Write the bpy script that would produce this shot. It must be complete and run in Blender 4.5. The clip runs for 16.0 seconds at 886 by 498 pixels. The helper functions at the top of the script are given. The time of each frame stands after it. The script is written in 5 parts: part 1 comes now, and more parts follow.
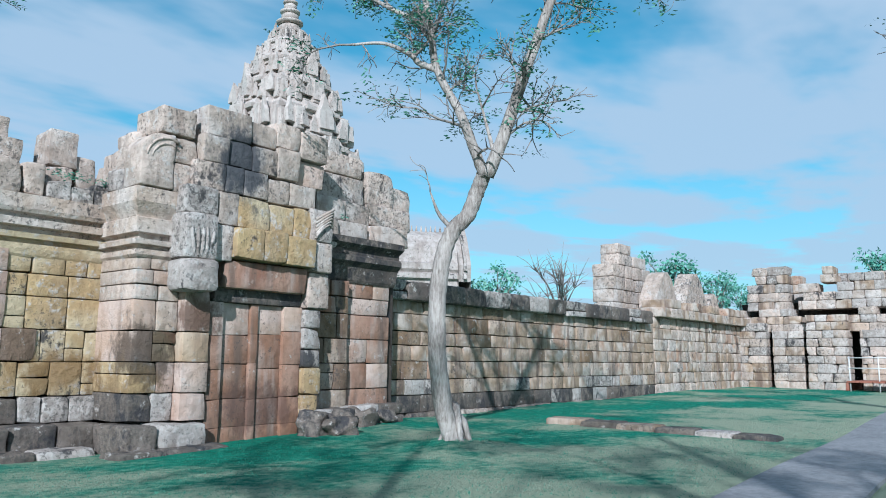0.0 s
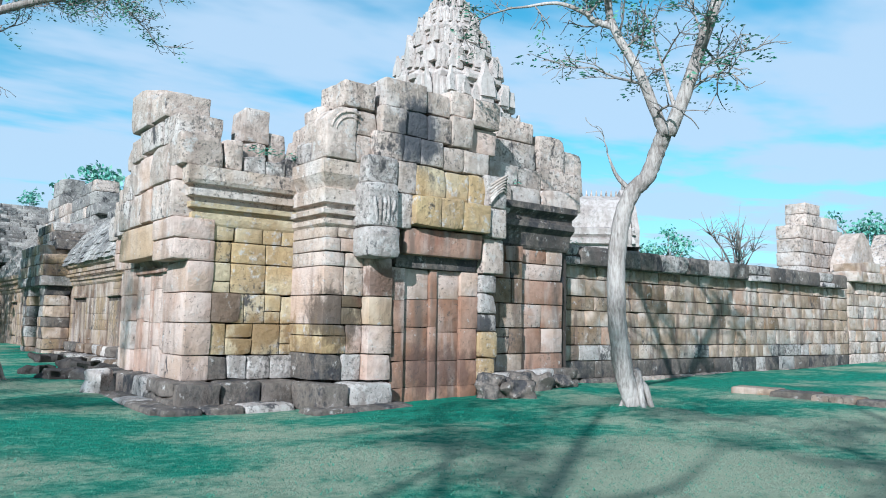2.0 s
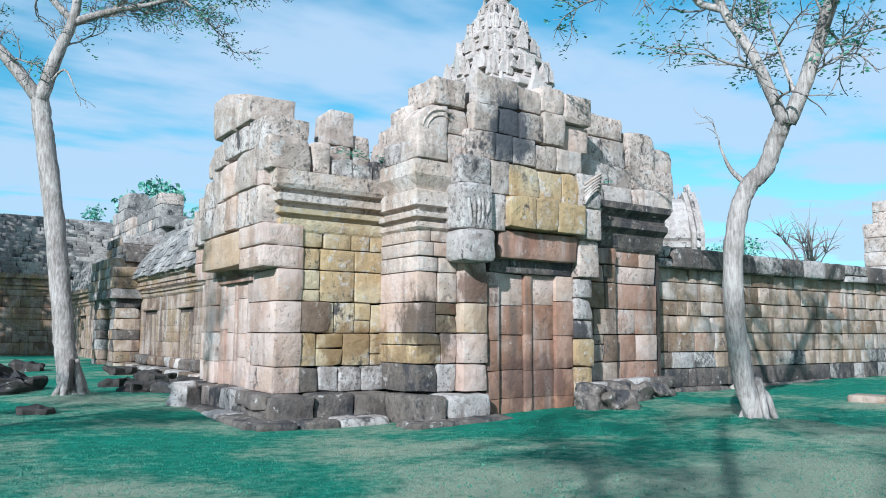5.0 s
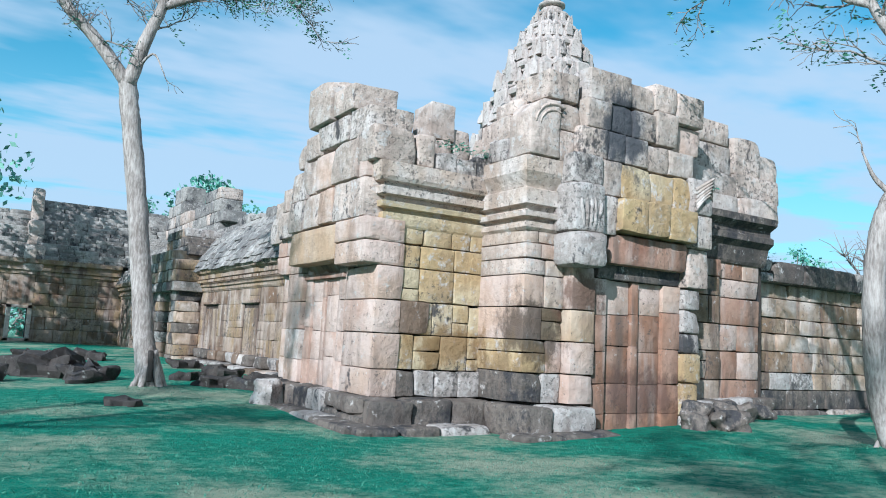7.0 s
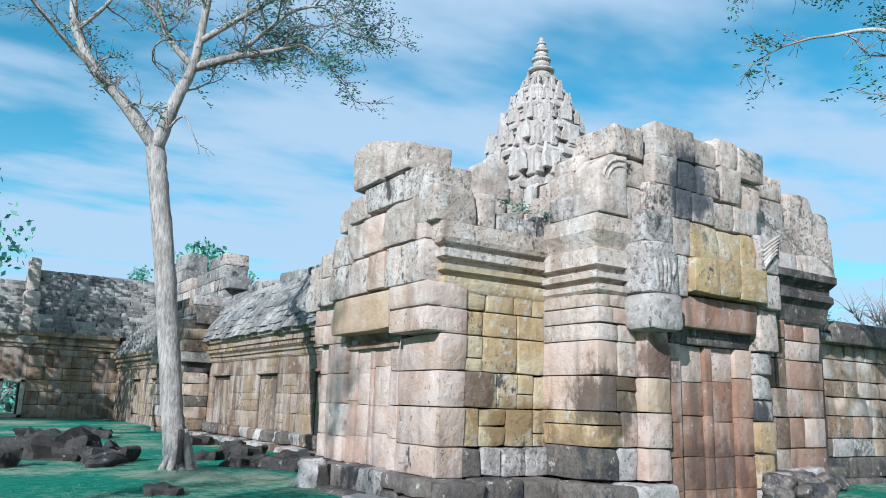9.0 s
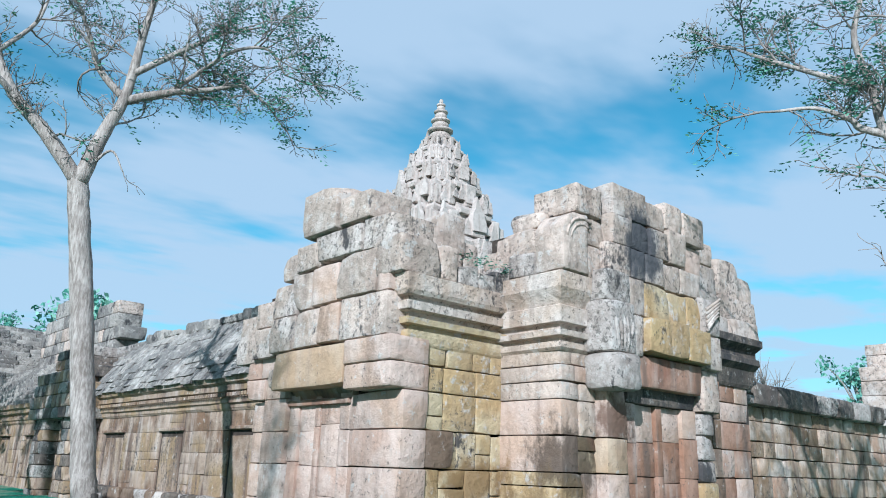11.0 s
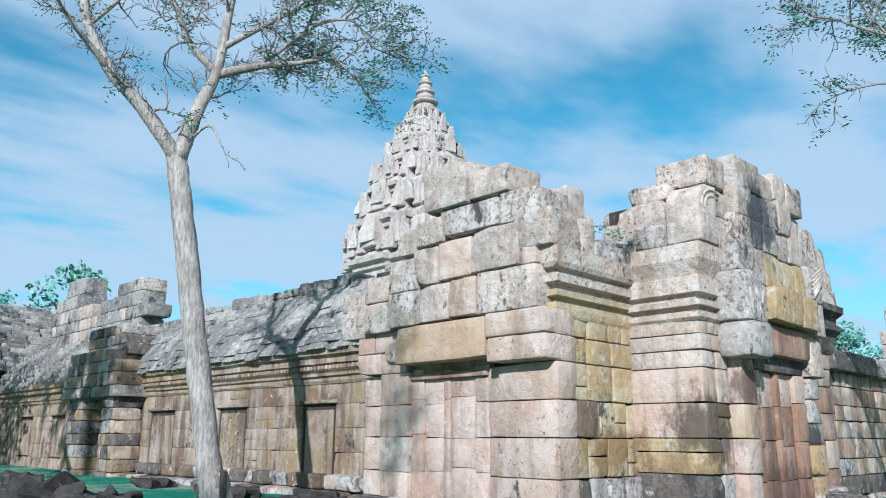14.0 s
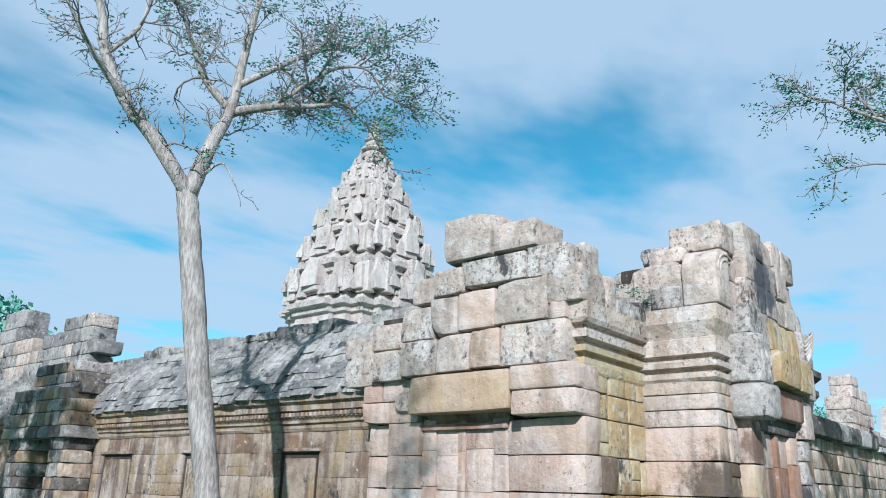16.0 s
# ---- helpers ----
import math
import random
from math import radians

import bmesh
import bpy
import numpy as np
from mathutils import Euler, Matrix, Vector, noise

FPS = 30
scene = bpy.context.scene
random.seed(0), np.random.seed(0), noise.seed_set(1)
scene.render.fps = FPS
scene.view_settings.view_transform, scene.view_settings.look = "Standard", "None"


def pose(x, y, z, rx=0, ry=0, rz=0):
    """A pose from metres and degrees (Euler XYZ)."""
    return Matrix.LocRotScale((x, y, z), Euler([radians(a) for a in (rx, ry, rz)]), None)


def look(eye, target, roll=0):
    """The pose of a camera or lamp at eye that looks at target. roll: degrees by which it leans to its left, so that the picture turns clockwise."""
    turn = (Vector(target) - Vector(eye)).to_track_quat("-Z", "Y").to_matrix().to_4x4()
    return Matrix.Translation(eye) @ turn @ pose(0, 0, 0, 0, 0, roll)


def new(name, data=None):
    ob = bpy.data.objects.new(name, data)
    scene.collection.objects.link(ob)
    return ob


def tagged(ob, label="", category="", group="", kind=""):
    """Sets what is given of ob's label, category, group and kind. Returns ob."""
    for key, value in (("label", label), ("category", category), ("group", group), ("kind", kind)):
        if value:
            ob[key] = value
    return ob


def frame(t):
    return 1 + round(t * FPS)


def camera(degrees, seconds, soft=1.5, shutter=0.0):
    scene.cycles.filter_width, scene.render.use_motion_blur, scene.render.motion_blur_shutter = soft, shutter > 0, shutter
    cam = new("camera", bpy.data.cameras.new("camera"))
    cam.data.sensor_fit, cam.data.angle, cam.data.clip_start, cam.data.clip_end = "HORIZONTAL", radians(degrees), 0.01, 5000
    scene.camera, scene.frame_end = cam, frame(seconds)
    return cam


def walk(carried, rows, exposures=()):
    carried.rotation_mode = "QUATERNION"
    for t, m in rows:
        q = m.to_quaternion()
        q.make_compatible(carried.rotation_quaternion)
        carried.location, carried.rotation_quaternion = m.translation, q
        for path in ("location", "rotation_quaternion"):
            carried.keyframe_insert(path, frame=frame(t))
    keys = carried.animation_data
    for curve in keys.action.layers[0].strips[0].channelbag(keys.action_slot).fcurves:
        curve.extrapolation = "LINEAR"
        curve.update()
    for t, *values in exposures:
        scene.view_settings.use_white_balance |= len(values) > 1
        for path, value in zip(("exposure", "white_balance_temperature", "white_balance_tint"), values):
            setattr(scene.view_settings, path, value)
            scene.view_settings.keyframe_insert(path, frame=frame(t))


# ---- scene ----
cam = camera(60.2, 16.0, 1.0)
PATH = [
    (0, (-0.108, 0.273, 1.245), (1.416, 1.536, 1.533), 0.5),
    (0.5, (-0.165, 0.331, 1.218), (1.248, 1.719, 1.498), 0.2),
    (1, (-0.208, 0.396, 1.195), (1.113, 1.886, 1.384), 0.9),
    (1.5, (-0.242, 0.425, 1.197), (1.021, 1.97, 1.33), 1.2),
    (2, (-0.27, 0.446, 1.214), (0.962, 2.009, 1.41), 1.0),
    (2.5, (-0.318, 0.448, 1.239), (0.861, 2.036, 1.533), 1.2),
    (3, (-0.36, 0.523, 1.265), (0.733, 2.146, 1.677), 1.8),
    (3.5, (-0.34, 0.739, 1.266), (0.728, 2.357, 1.759), 1.4),
    (4, (-0.347, 0.973, 1.247), (0.754, 2.593, 1.654), -0.1),
    (4.5, (-0.421, 1.213, 1.216), (0.748, 2.797, 1.57), 0.0),
    (5, (-0.518, 1.427, 1.184), (0.616, 3.06, 1.402), 0.3),
    (5.2, (-0.544, 1.526, 1.156), (0.562, 3.18, 1.352), 0.5),
    (7.3, (-1.145, 2.72, 1.125), (-0.092, 4.403, 1.372), 3.4),
    (7.5, (-1.212, 2.819, 1.135), (-0.164, 4.5, 1.408), 3.5),
    (8, (-1.388, 3.115, 1.147), (-0.355, 4.8, 1.454), 2.2),
    (8.5, (-1.491, 3.452, 1.161), (-0.457, 5.14, 1.446), 1.1),
    (9, (-1.584, 3.736, 1.207), (-0.513, 5.378, 1.605), 1.8),
    (9.2, (-1.506, 3.742, 1.113), (-0.401, 5.337, 1.599), 1.3),
    (11.3, (-2.343, 4.867, 1.197), (-1.06, 6.299, 1.747), 1.9),
    (11.5, (-2.411, 5.023, 1.193), (-1.143, 6.472, 1.733), 1.8),
    (12, (-2.723, 5.321, 1.204), (-1.503, 6.814, 1.735), 0.7),
    (12.5, (-3.04, 5.576, 1.198), (-1.813, 7.071, 1.706), -0.1),
    (13, (-3.349, 5.819, 1.19), (-2.057, 7.271, 1.666), -0.7),
    (13.5, (-3.678, 6.025, 1.191), (-2.334, 7.421, 1.685), 0.1),
    (14, (-3.983, 6.205, 1.155), (-2.625, 7.592, 1.636), 0.4),
    (14.5, (-4.229, 6.434, 1.17), (-2.814, 7.751, 1.684), 1.0),
    (15, (-4.559, 6.62, 1.166), (-3.139, 7.899, 1.757), 2.2),
    (15.5, (-4.789, 6.862, 1.157), (-3.376, 8.13, 1.785), 2.5),
    (16, (-4.946, 7.16, 1.125), (-3.493, 8.392, 1.733), 1.8),
]
# seconds, stops, kelvin, tint
EXPOSURES = [(0.0, 0.29, 5380, 6), (0.7, 0.43, 5440, 6), (1.5, 0.62, 5500, 6), (3.5, 0.26, 5130, 5), (4.4, 0.36, 5340, 6), (5.0, 0.53, 5380, 6), (9.0, 0.47, 5420, 6), (12.0, 0.43, 5420, 6), (16.0, 0.43, 5440, 6)]
walk(cam, [(t, look(eye, target, roll)) for t, eye, target, roll in PATH], EXPOSURES)

# ---------------------------------------------------------------- world, sun, exposure
SUN_AZ, SUN_EL = 34.0, 27.0   # heading of the light over the ground, height of the sun
_d = Vector((math.cos(radians(SUN_AZ)), math.sin(radians(SUN_AZ)), -math.tan(radians(SUN_EL))))
sun_data = bpy.data.lights.new("sun", "SUN")
sun_data.energy, sun_data.angle, sun_data.color = 5.0, radians(0.6), (1.0, 0.93, 0.86)
sun = new("sun", sun_data)
sun.matrix_world = look((0, 0, 60), Vector((0, 0, 60)) + _d)


class Nodes:
    """Short hand for node trees."""

    def __init__(self, tree):
        self.t = tree

    def add(self, kind, **inputs):
        n = self.t.nodes.new(kind)
        for key, value in inputs.items():
            slot = n.inputs[int(key[1:])] if key[0] == "i" and key[1:].isdigit() else n.inputs[key.replace("_", " ")]
            self.put(slot, value)
        return n

    def put(self, slot, value):
        if isinstance(value, bpy.types.NodeSocket):
            self.t.links.new(value, slot)
        else:
            slot.default_value = value

    def mix(self, fac, a, b, blend="MIX"):
        n = self.t.nodes.new("ShaderNodeMix")
        n.data_type, n.blend_type = "RGBA", blend
        for slot, value in ((n.inputs[0], fac), (n.inputs[6], a), (n.inputs[7], b)):
            self.put(slot, (*value, 1) if isinstance(value, tuple) and len(value) == 3 else value)
        return n.outputs[2]

    def ramp(self, value, lo, hi, a=0.0, b=1.0):
        n = self.t.nodes.new("ShaderNodeMapRange")
        n.interpolation_type = "SMOOTHSTEP"
        for slot, v in zip(n.inputs[:5], (value, lo, hi, a, b)):
            self.put(slot, v)
        return n.outputs[0]

    def math(self, op, a, b=0.0):
        n = self.t.nodes.new("ShaderNodeMath")
        n.operation = op
        self.put(n.inputs[0], a), self.put(n.inputs[1], b)
        return n.outputs[0]

    def noise(self, vector, scale, detail=4.0, rough=0.55):
        n = self.add("ShaderNodeTexNoise", Scale=scale, Detail=detail, Roughness=rough)
        self.put(n.inputs["Vector"], vector)
        return n.outputs[0]

    def scaled(self, vector, s):
        n = self.t.nodes.new("ShaderNodeMapping")
        self.put(n.inputs["Vector"], vector)
        n.inputs["Scale"].default_value = s
        return n.outputs[0]


world = bpy.data.worlds.new("world")
scene.world = world
world.use_nodes = True
world.node_tree.nodes.clear()
W = Nodes(world.node_tree)
sky = world.node_tree.nodes.new("ShaderNodeTexSky")
sky.sky_type, sky.sun_disc = "NISHITA", False
sky.sun_elevation = radians(SUN_EL)
sky.sun_rotation = radians(270 - SUN_AZ)
sky.air_density, sky.dust_density, sky.ozone_density = 1.0, 0.3, 2.0
co = W.add("ShaderNodeTexCoord").outputs["Generated"]
sep = W.add("ShaderNodeSeparateXYZ", Vector=co)
up = W.math("MAXIMUM", sep.outputs[2], 0.06)
flat = W.add("ShaderNodeCombineXYZ", X=W.math("DIVIDE", sep.outputs[0], up), Y=W.math("DIVIDE", sep.outputs[1], up), Z=0.0).outputs[0]
turned = W.add("ShaderNodeMapping", Vector=flat)
turned.inputs["Rotation"].default_value = (0, 0, radians(-20))
turned.inputs["Scale"].default_value = (0.5, 0.8, 1)
turned.inputs["Location"].default_value = (1.9, 1.1, 0)
big = W.noise(turned.outputs[0], 0.9, 5.0, 0.55)
wisp = W.noise(turned.outputs[0], 2.4, 5.0, 0.5)
cover = W.ramp(W.math("ADD", W.math("MULTIPLY", big, 0.75), W.math("MULTIPLY", wisp, 0.25)), 0.375, 0.53)
blue = W.mix(1.0, sky.outputs[0], (0.68, 1.58, 1.4), "MULTIPLY")
low = W.ramp(sep.outputs[2], 0.0, 0.36, 0.7, 0.0)
cloud = W.mix(W.math("MAXIMUM", W.math("MULTIPLY", cover, 0.9), low), blue, (5.9, 6.9, 7.8))
bg = W.add("ShaderNodeBackground", Color=cloud, Strength=0.071)
W.t.links.new(bg.outputs[0], W.add("ShaderNodeOutputWorld").inputs[0])


# ---------------------------------------------------------------- materials
def material(name):
    m = bpy.data.materials.new(name)
    m.use_nodes = True
    m.node_tree.nodes.clear()
    n = Nodes(m.node_tree)
    out = n.add("ShaderNodeOutputMaterial")
    sh = n.add("ShaderNodeBsdfPrincipled")
    n.t.links.new(sh.outputs[0], out.inputs[0])
    return m, n, sh


def stone_material(name, tones, lichen=0.3, crust=0.3, streak=0.3, bump=0.5, crust_tone=(0.035, 0.035, 0.04), lichen_tone=(0.45, 0.42, 0.395), fine=1.0, mottled=0.4, stains=()):
    """Weathered sandstone: tones vary from piece to piece and over the wall, with pale lichen, black crust and rain streaks."""
    m, n, sh = material(name)
    pos = n.scaled(n.add("ShaderNodeNewGeometry").outputs["Position"], (fine, fine, fine))
    rnd = n.add("ShaderNodeObjectInfo").outputs["Random"]
    wide = n.noise(pos, 0.8, 3.0)
    pick = n.math("ADD", n.math("MULTIPLY", rnd, 0.24), n.math("SUBTRACT", n.math("MULTIPLY", wide, 1.7), 0.38))
    ramp = n.t.nodes.new("ShaderNodeValToRGB")
    ramp.color_ramp.interpolation = "EASE"
    tones = [tuple(0.6 * v for v in c) for c in tones]
    while len(ramp.color_ramp.elements) < len(tones):
        ramp.color_ramp.elements.new(0.5)
    for i, c in enumerate(tones):
        ramp.color_ramp.elements[i].position = 0.1 + 0.9 * i / max(1, len(tones) - 1)
        ramp.color_ramp.elements[i].color = (*c, 1)
    n.put(ramp.inputs[0], pick)
    own = n.math("FRACT", n.math("MULTIPLY", rnd, 17.3))
    aged = n.math("MULTIPLY", n.math("SUBTRACT", n.math("FRACT", n.math("MULTIPLY", rnd, 41.7)), 0.6), 0.09)
    grain = n.noise(pos, 26.0, 6.0, 0.7)
    mottle = n.noise(pos, 7.0, 6.0, 0.65)
    col = n.mix(n.ramp(grain, 0.4, 0.7, 0.0, 0.25 * mottled), ramp.outputs[0], n.mix(1.0, ramp.outputs[0], (0.55, 0.52, 0.5), "MULTIPLY"))
    col = n.mix(n.ramp(mottle, 0.44, 0.62, 0.0, mottled), col, n.mix(1.0, col, (0.42, 0.4, 0.38), "MULTIPLY"))
    run = n.noise(n.scaled(pos, (2.8, 2.8, 0.4)), 1.0, 4.0, 0.6)
    col = n.mix(n.ramp(run, 0.5, 0.66, 0.0, streak), col, (0.14, 0.1, 0.08))
    pale = n.noise(n.scaled(pos, (2.2, 2.2, 0.35)), 1.3, 3.0, 0.6)
    col = n.mix(n.ramp(pale, 0.5, 0.72, 0.0, 0.65 * streak), col, (0.42, 0.36, 0.325))
    spot = n.noise(pos, 5.5, 7.0, 0.72)
    col = n.mix(n.ramp(spot, 0.62 - 0.18 * lichen, 0.7 - 0.12 * lichen, 0.0, 0.85), col, lichen_tone)
    col = n.mix(1.0, col, n.mix(own, (0.93, 0.92, 0.91), (1.05, 1.05, 1.05)), "MULTIPLY")
    black = n.noise(n.scaled(pos, (1.0, 1.0, 0.7)), 2.3, 8.0, 0.72)
    col = n.mix(n.ramp(n.math("ADD", black, aged), 0.66 - 0.2 * crust, 0.73 - 0.17 * crust, 0.0, 0.92), col, crust_tone)
    speck = n.noise(pos, 13.0, 7.0, 0.75)
    col = n.mix(n.ramp(n.math("ADD", speck, aged), 0.62 - 0.16 * crust, 0.66 - 0.13 * crust, 0.0, 0.7), col, (0.07, 0.065, 0.06))
    pits = n.noise(pos, 34.0, 5.0, 0.7)
    col = n.mix(n.ramp(pits, 0.6, 0.72, 0.0, 0.12), col, n.mix(1.0, col, (0.35, 0.33, 0.31), "MULTIPLY"))
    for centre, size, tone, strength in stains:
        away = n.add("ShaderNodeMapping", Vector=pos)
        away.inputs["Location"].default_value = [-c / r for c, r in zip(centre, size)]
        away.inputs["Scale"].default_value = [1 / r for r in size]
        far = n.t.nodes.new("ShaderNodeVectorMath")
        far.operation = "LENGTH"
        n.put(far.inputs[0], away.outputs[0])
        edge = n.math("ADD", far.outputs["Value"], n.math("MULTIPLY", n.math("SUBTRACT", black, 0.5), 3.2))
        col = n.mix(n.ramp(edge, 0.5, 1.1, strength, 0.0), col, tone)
    n.put(sh.inputs["Base Color"], col)
    sh.inputs["Roughness"].default_value = 0.92
    sh.inputs["Specular IOR Level"].default_value = 0.2
    height = n.math("ADD", n.math("MULTIPLY", grain, 0.25), n.math("ADD", n.math("MULTIPLY", spot, 0.7), n.math("ADD", n.noise(pos, 9.0, 5.0), n.math("MULTIPLY", pits, -0.2))))
    b = n.add("ShaderNodeBump", Height=height, Strength=bump, Distance=0.03 / fine)
    n.put(sh.inputs["Normal"], b.outputs[0])
    return m


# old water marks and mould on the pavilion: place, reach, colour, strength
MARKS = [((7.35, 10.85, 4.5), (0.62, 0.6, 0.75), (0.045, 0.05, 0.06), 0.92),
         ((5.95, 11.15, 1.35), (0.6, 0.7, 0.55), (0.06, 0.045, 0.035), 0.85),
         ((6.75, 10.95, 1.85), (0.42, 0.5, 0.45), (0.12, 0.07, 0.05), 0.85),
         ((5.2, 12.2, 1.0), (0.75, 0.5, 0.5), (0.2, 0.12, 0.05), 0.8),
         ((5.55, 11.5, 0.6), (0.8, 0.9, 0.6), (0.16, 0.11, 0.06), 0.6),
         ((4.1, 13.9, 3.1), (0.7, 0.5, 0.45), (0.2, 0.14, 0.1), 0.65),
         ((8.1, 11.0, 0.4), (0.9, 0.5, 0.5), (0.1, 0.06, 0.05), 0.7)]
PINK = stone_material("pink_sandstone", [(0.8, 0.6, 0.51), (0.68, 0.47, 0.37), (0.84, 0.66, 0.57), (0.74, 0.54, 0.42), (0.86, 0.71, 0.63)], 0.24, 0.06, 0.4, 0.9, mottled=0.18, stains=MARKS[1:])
TAN = stone_material("tan_sandstone", [(0.76, 0.58, 0.42), (0.66, 0.47, 0.31), (0.78, 0.64, 0.5)], 0.2, 0.05, 0.4, 0.7, mottled=0.2)
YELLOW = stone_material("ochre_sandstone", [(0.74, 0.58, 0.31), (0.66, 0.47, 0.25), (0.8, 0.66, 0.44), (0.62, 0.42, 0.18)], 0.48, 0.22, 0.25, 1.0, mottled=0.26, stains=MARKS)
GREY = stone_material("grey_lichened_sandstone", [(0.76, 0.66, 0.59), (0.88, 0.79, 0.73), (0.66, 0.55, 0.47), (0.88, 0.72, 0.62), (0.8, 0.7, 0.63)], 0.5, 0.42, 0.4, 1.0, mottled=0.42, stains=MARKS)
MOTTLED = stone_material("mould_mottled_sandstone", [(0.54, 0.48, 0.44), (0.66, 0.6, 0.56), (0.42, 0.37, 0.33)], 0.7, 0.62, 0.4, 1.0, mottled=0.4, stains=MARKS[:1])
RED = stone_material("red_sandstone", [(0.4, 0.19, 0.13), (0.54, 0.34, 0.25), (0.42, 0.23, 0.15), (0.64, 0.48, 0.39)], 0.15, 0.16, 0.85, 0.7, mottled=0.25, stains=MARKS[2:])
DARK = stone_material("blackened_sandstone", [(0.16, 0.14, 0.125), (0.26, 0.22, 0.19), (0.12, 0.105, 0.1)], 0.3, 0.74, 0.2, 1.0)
WALL = stone_material("streaked_wall_sandstone", [(0.76, 0.6, 0.5), (0.6, 0.4, 0.29), (0.8, 0.69, 0.6), (0.5, 0.37, 0.26), (0.8, 0.63, 0.51), (0.66, 0.46, 0.32)], 0.14, 0.22, 0.85, 1.0, mottled=0.25)
GALLERY = stone_material("plain_gallery_sandstone", [(0.46, 0.31, 0.21), (0.28, 0.18, 0.12), (0.54, 0.42, 0.33), (0.46, 0.33, 0.2), (0.37, 0.24, 0.17)], 0.12, 0.36, 1.0, 0.8, mottled=0.25)
ROOFING = stone_material("weathered_roof_stone", [(0.48, 0.46, 0.43), (0.6, 0.57, 0.53), (0.3, 0.29, 0.28), (0.42, 0.4, 0.38)], 0.45, 0.54, 0.2, 1.0, mottled=0.35)
SPIRE = stone_material("pale_tower_sandstone", [(0.74, 0.64, 0.59), (0.8, 0.71, 0.66), (0.62, 0.53, 0.48)], 0.2, 0.32, 0.3, 0.5, fine=0.3, mottled=0.25)
PALE = stone_material("pale_cornice_sandstone", [(0.84, 0.73, 0.64), (0.9, 0.8, 0.73), (0.78, 0.62, 0.5), (0.86, 0.77, 0.71)], 0.34, 0.2, 0.4, 1.0, mottled=0.34)
STAINED = stone_material("water_stained_sandstone", [(0.46, 0.33, 0.22), (0.62, 0.49, 0.39), (0.36, 0.24, 0.15), (0.56, 0.42, 0.3)], 0.25, 0.28, 0.8, 0.8)
BROWNED = stone_material("browned_sandstone", [(0.2, 0.14, 0.1), (0.3, 0.21, 0.15), (0.15, 0.11, 0.08)], 0.25, 0.3, 0.3, 0.9)
SHRINE = stone_material("carved_shrine_sandstone", [(0.6, 0.53, 0.49), (0.68, 0.61, 0.57), (0.5, 0.44, 0.4)], 0.2, 0.46, 0.4, 0.9, fine=0.45)
# Own colour of the rocks; also paints the dark inside socket and trunk split.
ROCK_AND_HOLE = stone_material("black_rock_and_hole_shade", [(0.05, 0.045, 0.04), (0.09, 0.08, 0.075), (0.035, 0.03, 0.03)], 0.12, 0.5, 0.1, 0.9, lichen_tone=(0.3, 0.3, 0.28))
# Near-black, so gaps and openings between the blocks carry painted shade.
CORE = stone_material("shade_dark_inner_masonry", [(0.09, 0.07, 0.06), (0.06, 0.05, 0.04)], 0.02, 0.5, 0.2)


def grass_material():
    m, n, sh = material("lawn")
    pos = n.add("ShaderNodeNewGeometry").outputs["Position"]
    patch = n.noise(pos, 0.35, 5.0, 0.6)
    tuft = n.noise(pos, 6.0, 6.0, 0.7)
    blade = n.noise(n.scaled(pos, (1, 1, 1)), 55.0, 5.0, 0.75)
    col = n.mix(n.ramp(tuft, 0.35, 0.65), (0.002, 0.12, 0.078), (0.014, 0.23, 0.15))
    col = n.mix(n.ramp(blade, 0.43, 0.66, 0.0, 0.7), col, (0.1, 0.26, 0.18))
    away = n.add("ShaderNodeSeparateXYZ", Vector=pos).outputs[1]
    trodden = n.ramp(away, 3.5, 9.0, 0.07, -0.04)
    bare = n.math("ADD", n.math("ADD", n.math("MULTIPLY", patch, 0.7), n.math("MULTIPLY", tuft, 0.3)), trodden)
    col = n.mix(n.ramp(bare, 0.42, 0.57, 0.0, 0.78), col, (0.36, 0.37, 0.27))
    n.put(sh.inputs["Base Color"], col)
    sh.inputs["Roughness"].default_value = 0.95
    sh.inputs["Specular IOR Level"].default_value = 0.1
    h = n.math("ADD", n.math("MULTIPLY", tuft, 0.6), blade)
    n.put(sh.inputs["Normal"], n.add("ShaderNodeBump", Height=h, Strength=0.9, Distance=0.04).outputs[0])
    return m


def plain_material(name, a, b, scale, rough=0.85, bump=0.4, stretch=(1, 1, 1)):
    m, n, sh = material(name)
    pos = n.add("ShaderNodeNewGeometry").outputs["Position"]
    v = n.noise(n.scaled(pos, stretch), scale, 6.0, 0.65)
    w = n.noise(pos, scale * 0.12, 3.0)
    col = n.mix(n.ramp(n.math("ADD", n.math("MULTIPLY", v, 0.6), n.math("MULTIPLY", w, 0.4)), 0.35, 0.65), a, b)
    n.put(sh.inputs["Base Color"], col)
    sh.inputs["Roughness"].default_value = rough
    sh.inputs["Specular IOR Level"].default_value = 0.2
    n.put(sh.inputs["Normal"], n.add("ShaderNodeBump", Height=v, Strength=bump, Distance=0.02).outputs[0])
    return m


LAWN = grass_material()
CONCRETE = plain_material("path_concrete", (0.17, 0.17, 0.18), (0.26, 0.26, 0.27), 12.0)
BARK = plain_material("pale_bark", (0.16, 0.135, 0.12), (0.43, 0.39, 0.36), 13.0, 0.9, 1.0, (2.2, 2.2, 0.4))
TWIG = plain_material("grey_twig", (0.14, 0.125, 0.115), (0.32, 0.29, 0.27), 9.0)
TIMBER = plain_material("red_brown_timber", (0.2, 0.07, 0.05), (0.3, 0.13, 0.09), 8.0)
STEEL = plain_material("rail_steel", (0.5, 0.5, 0.5), (0.62, 0.6, 0.58), 8.0, 0.5)


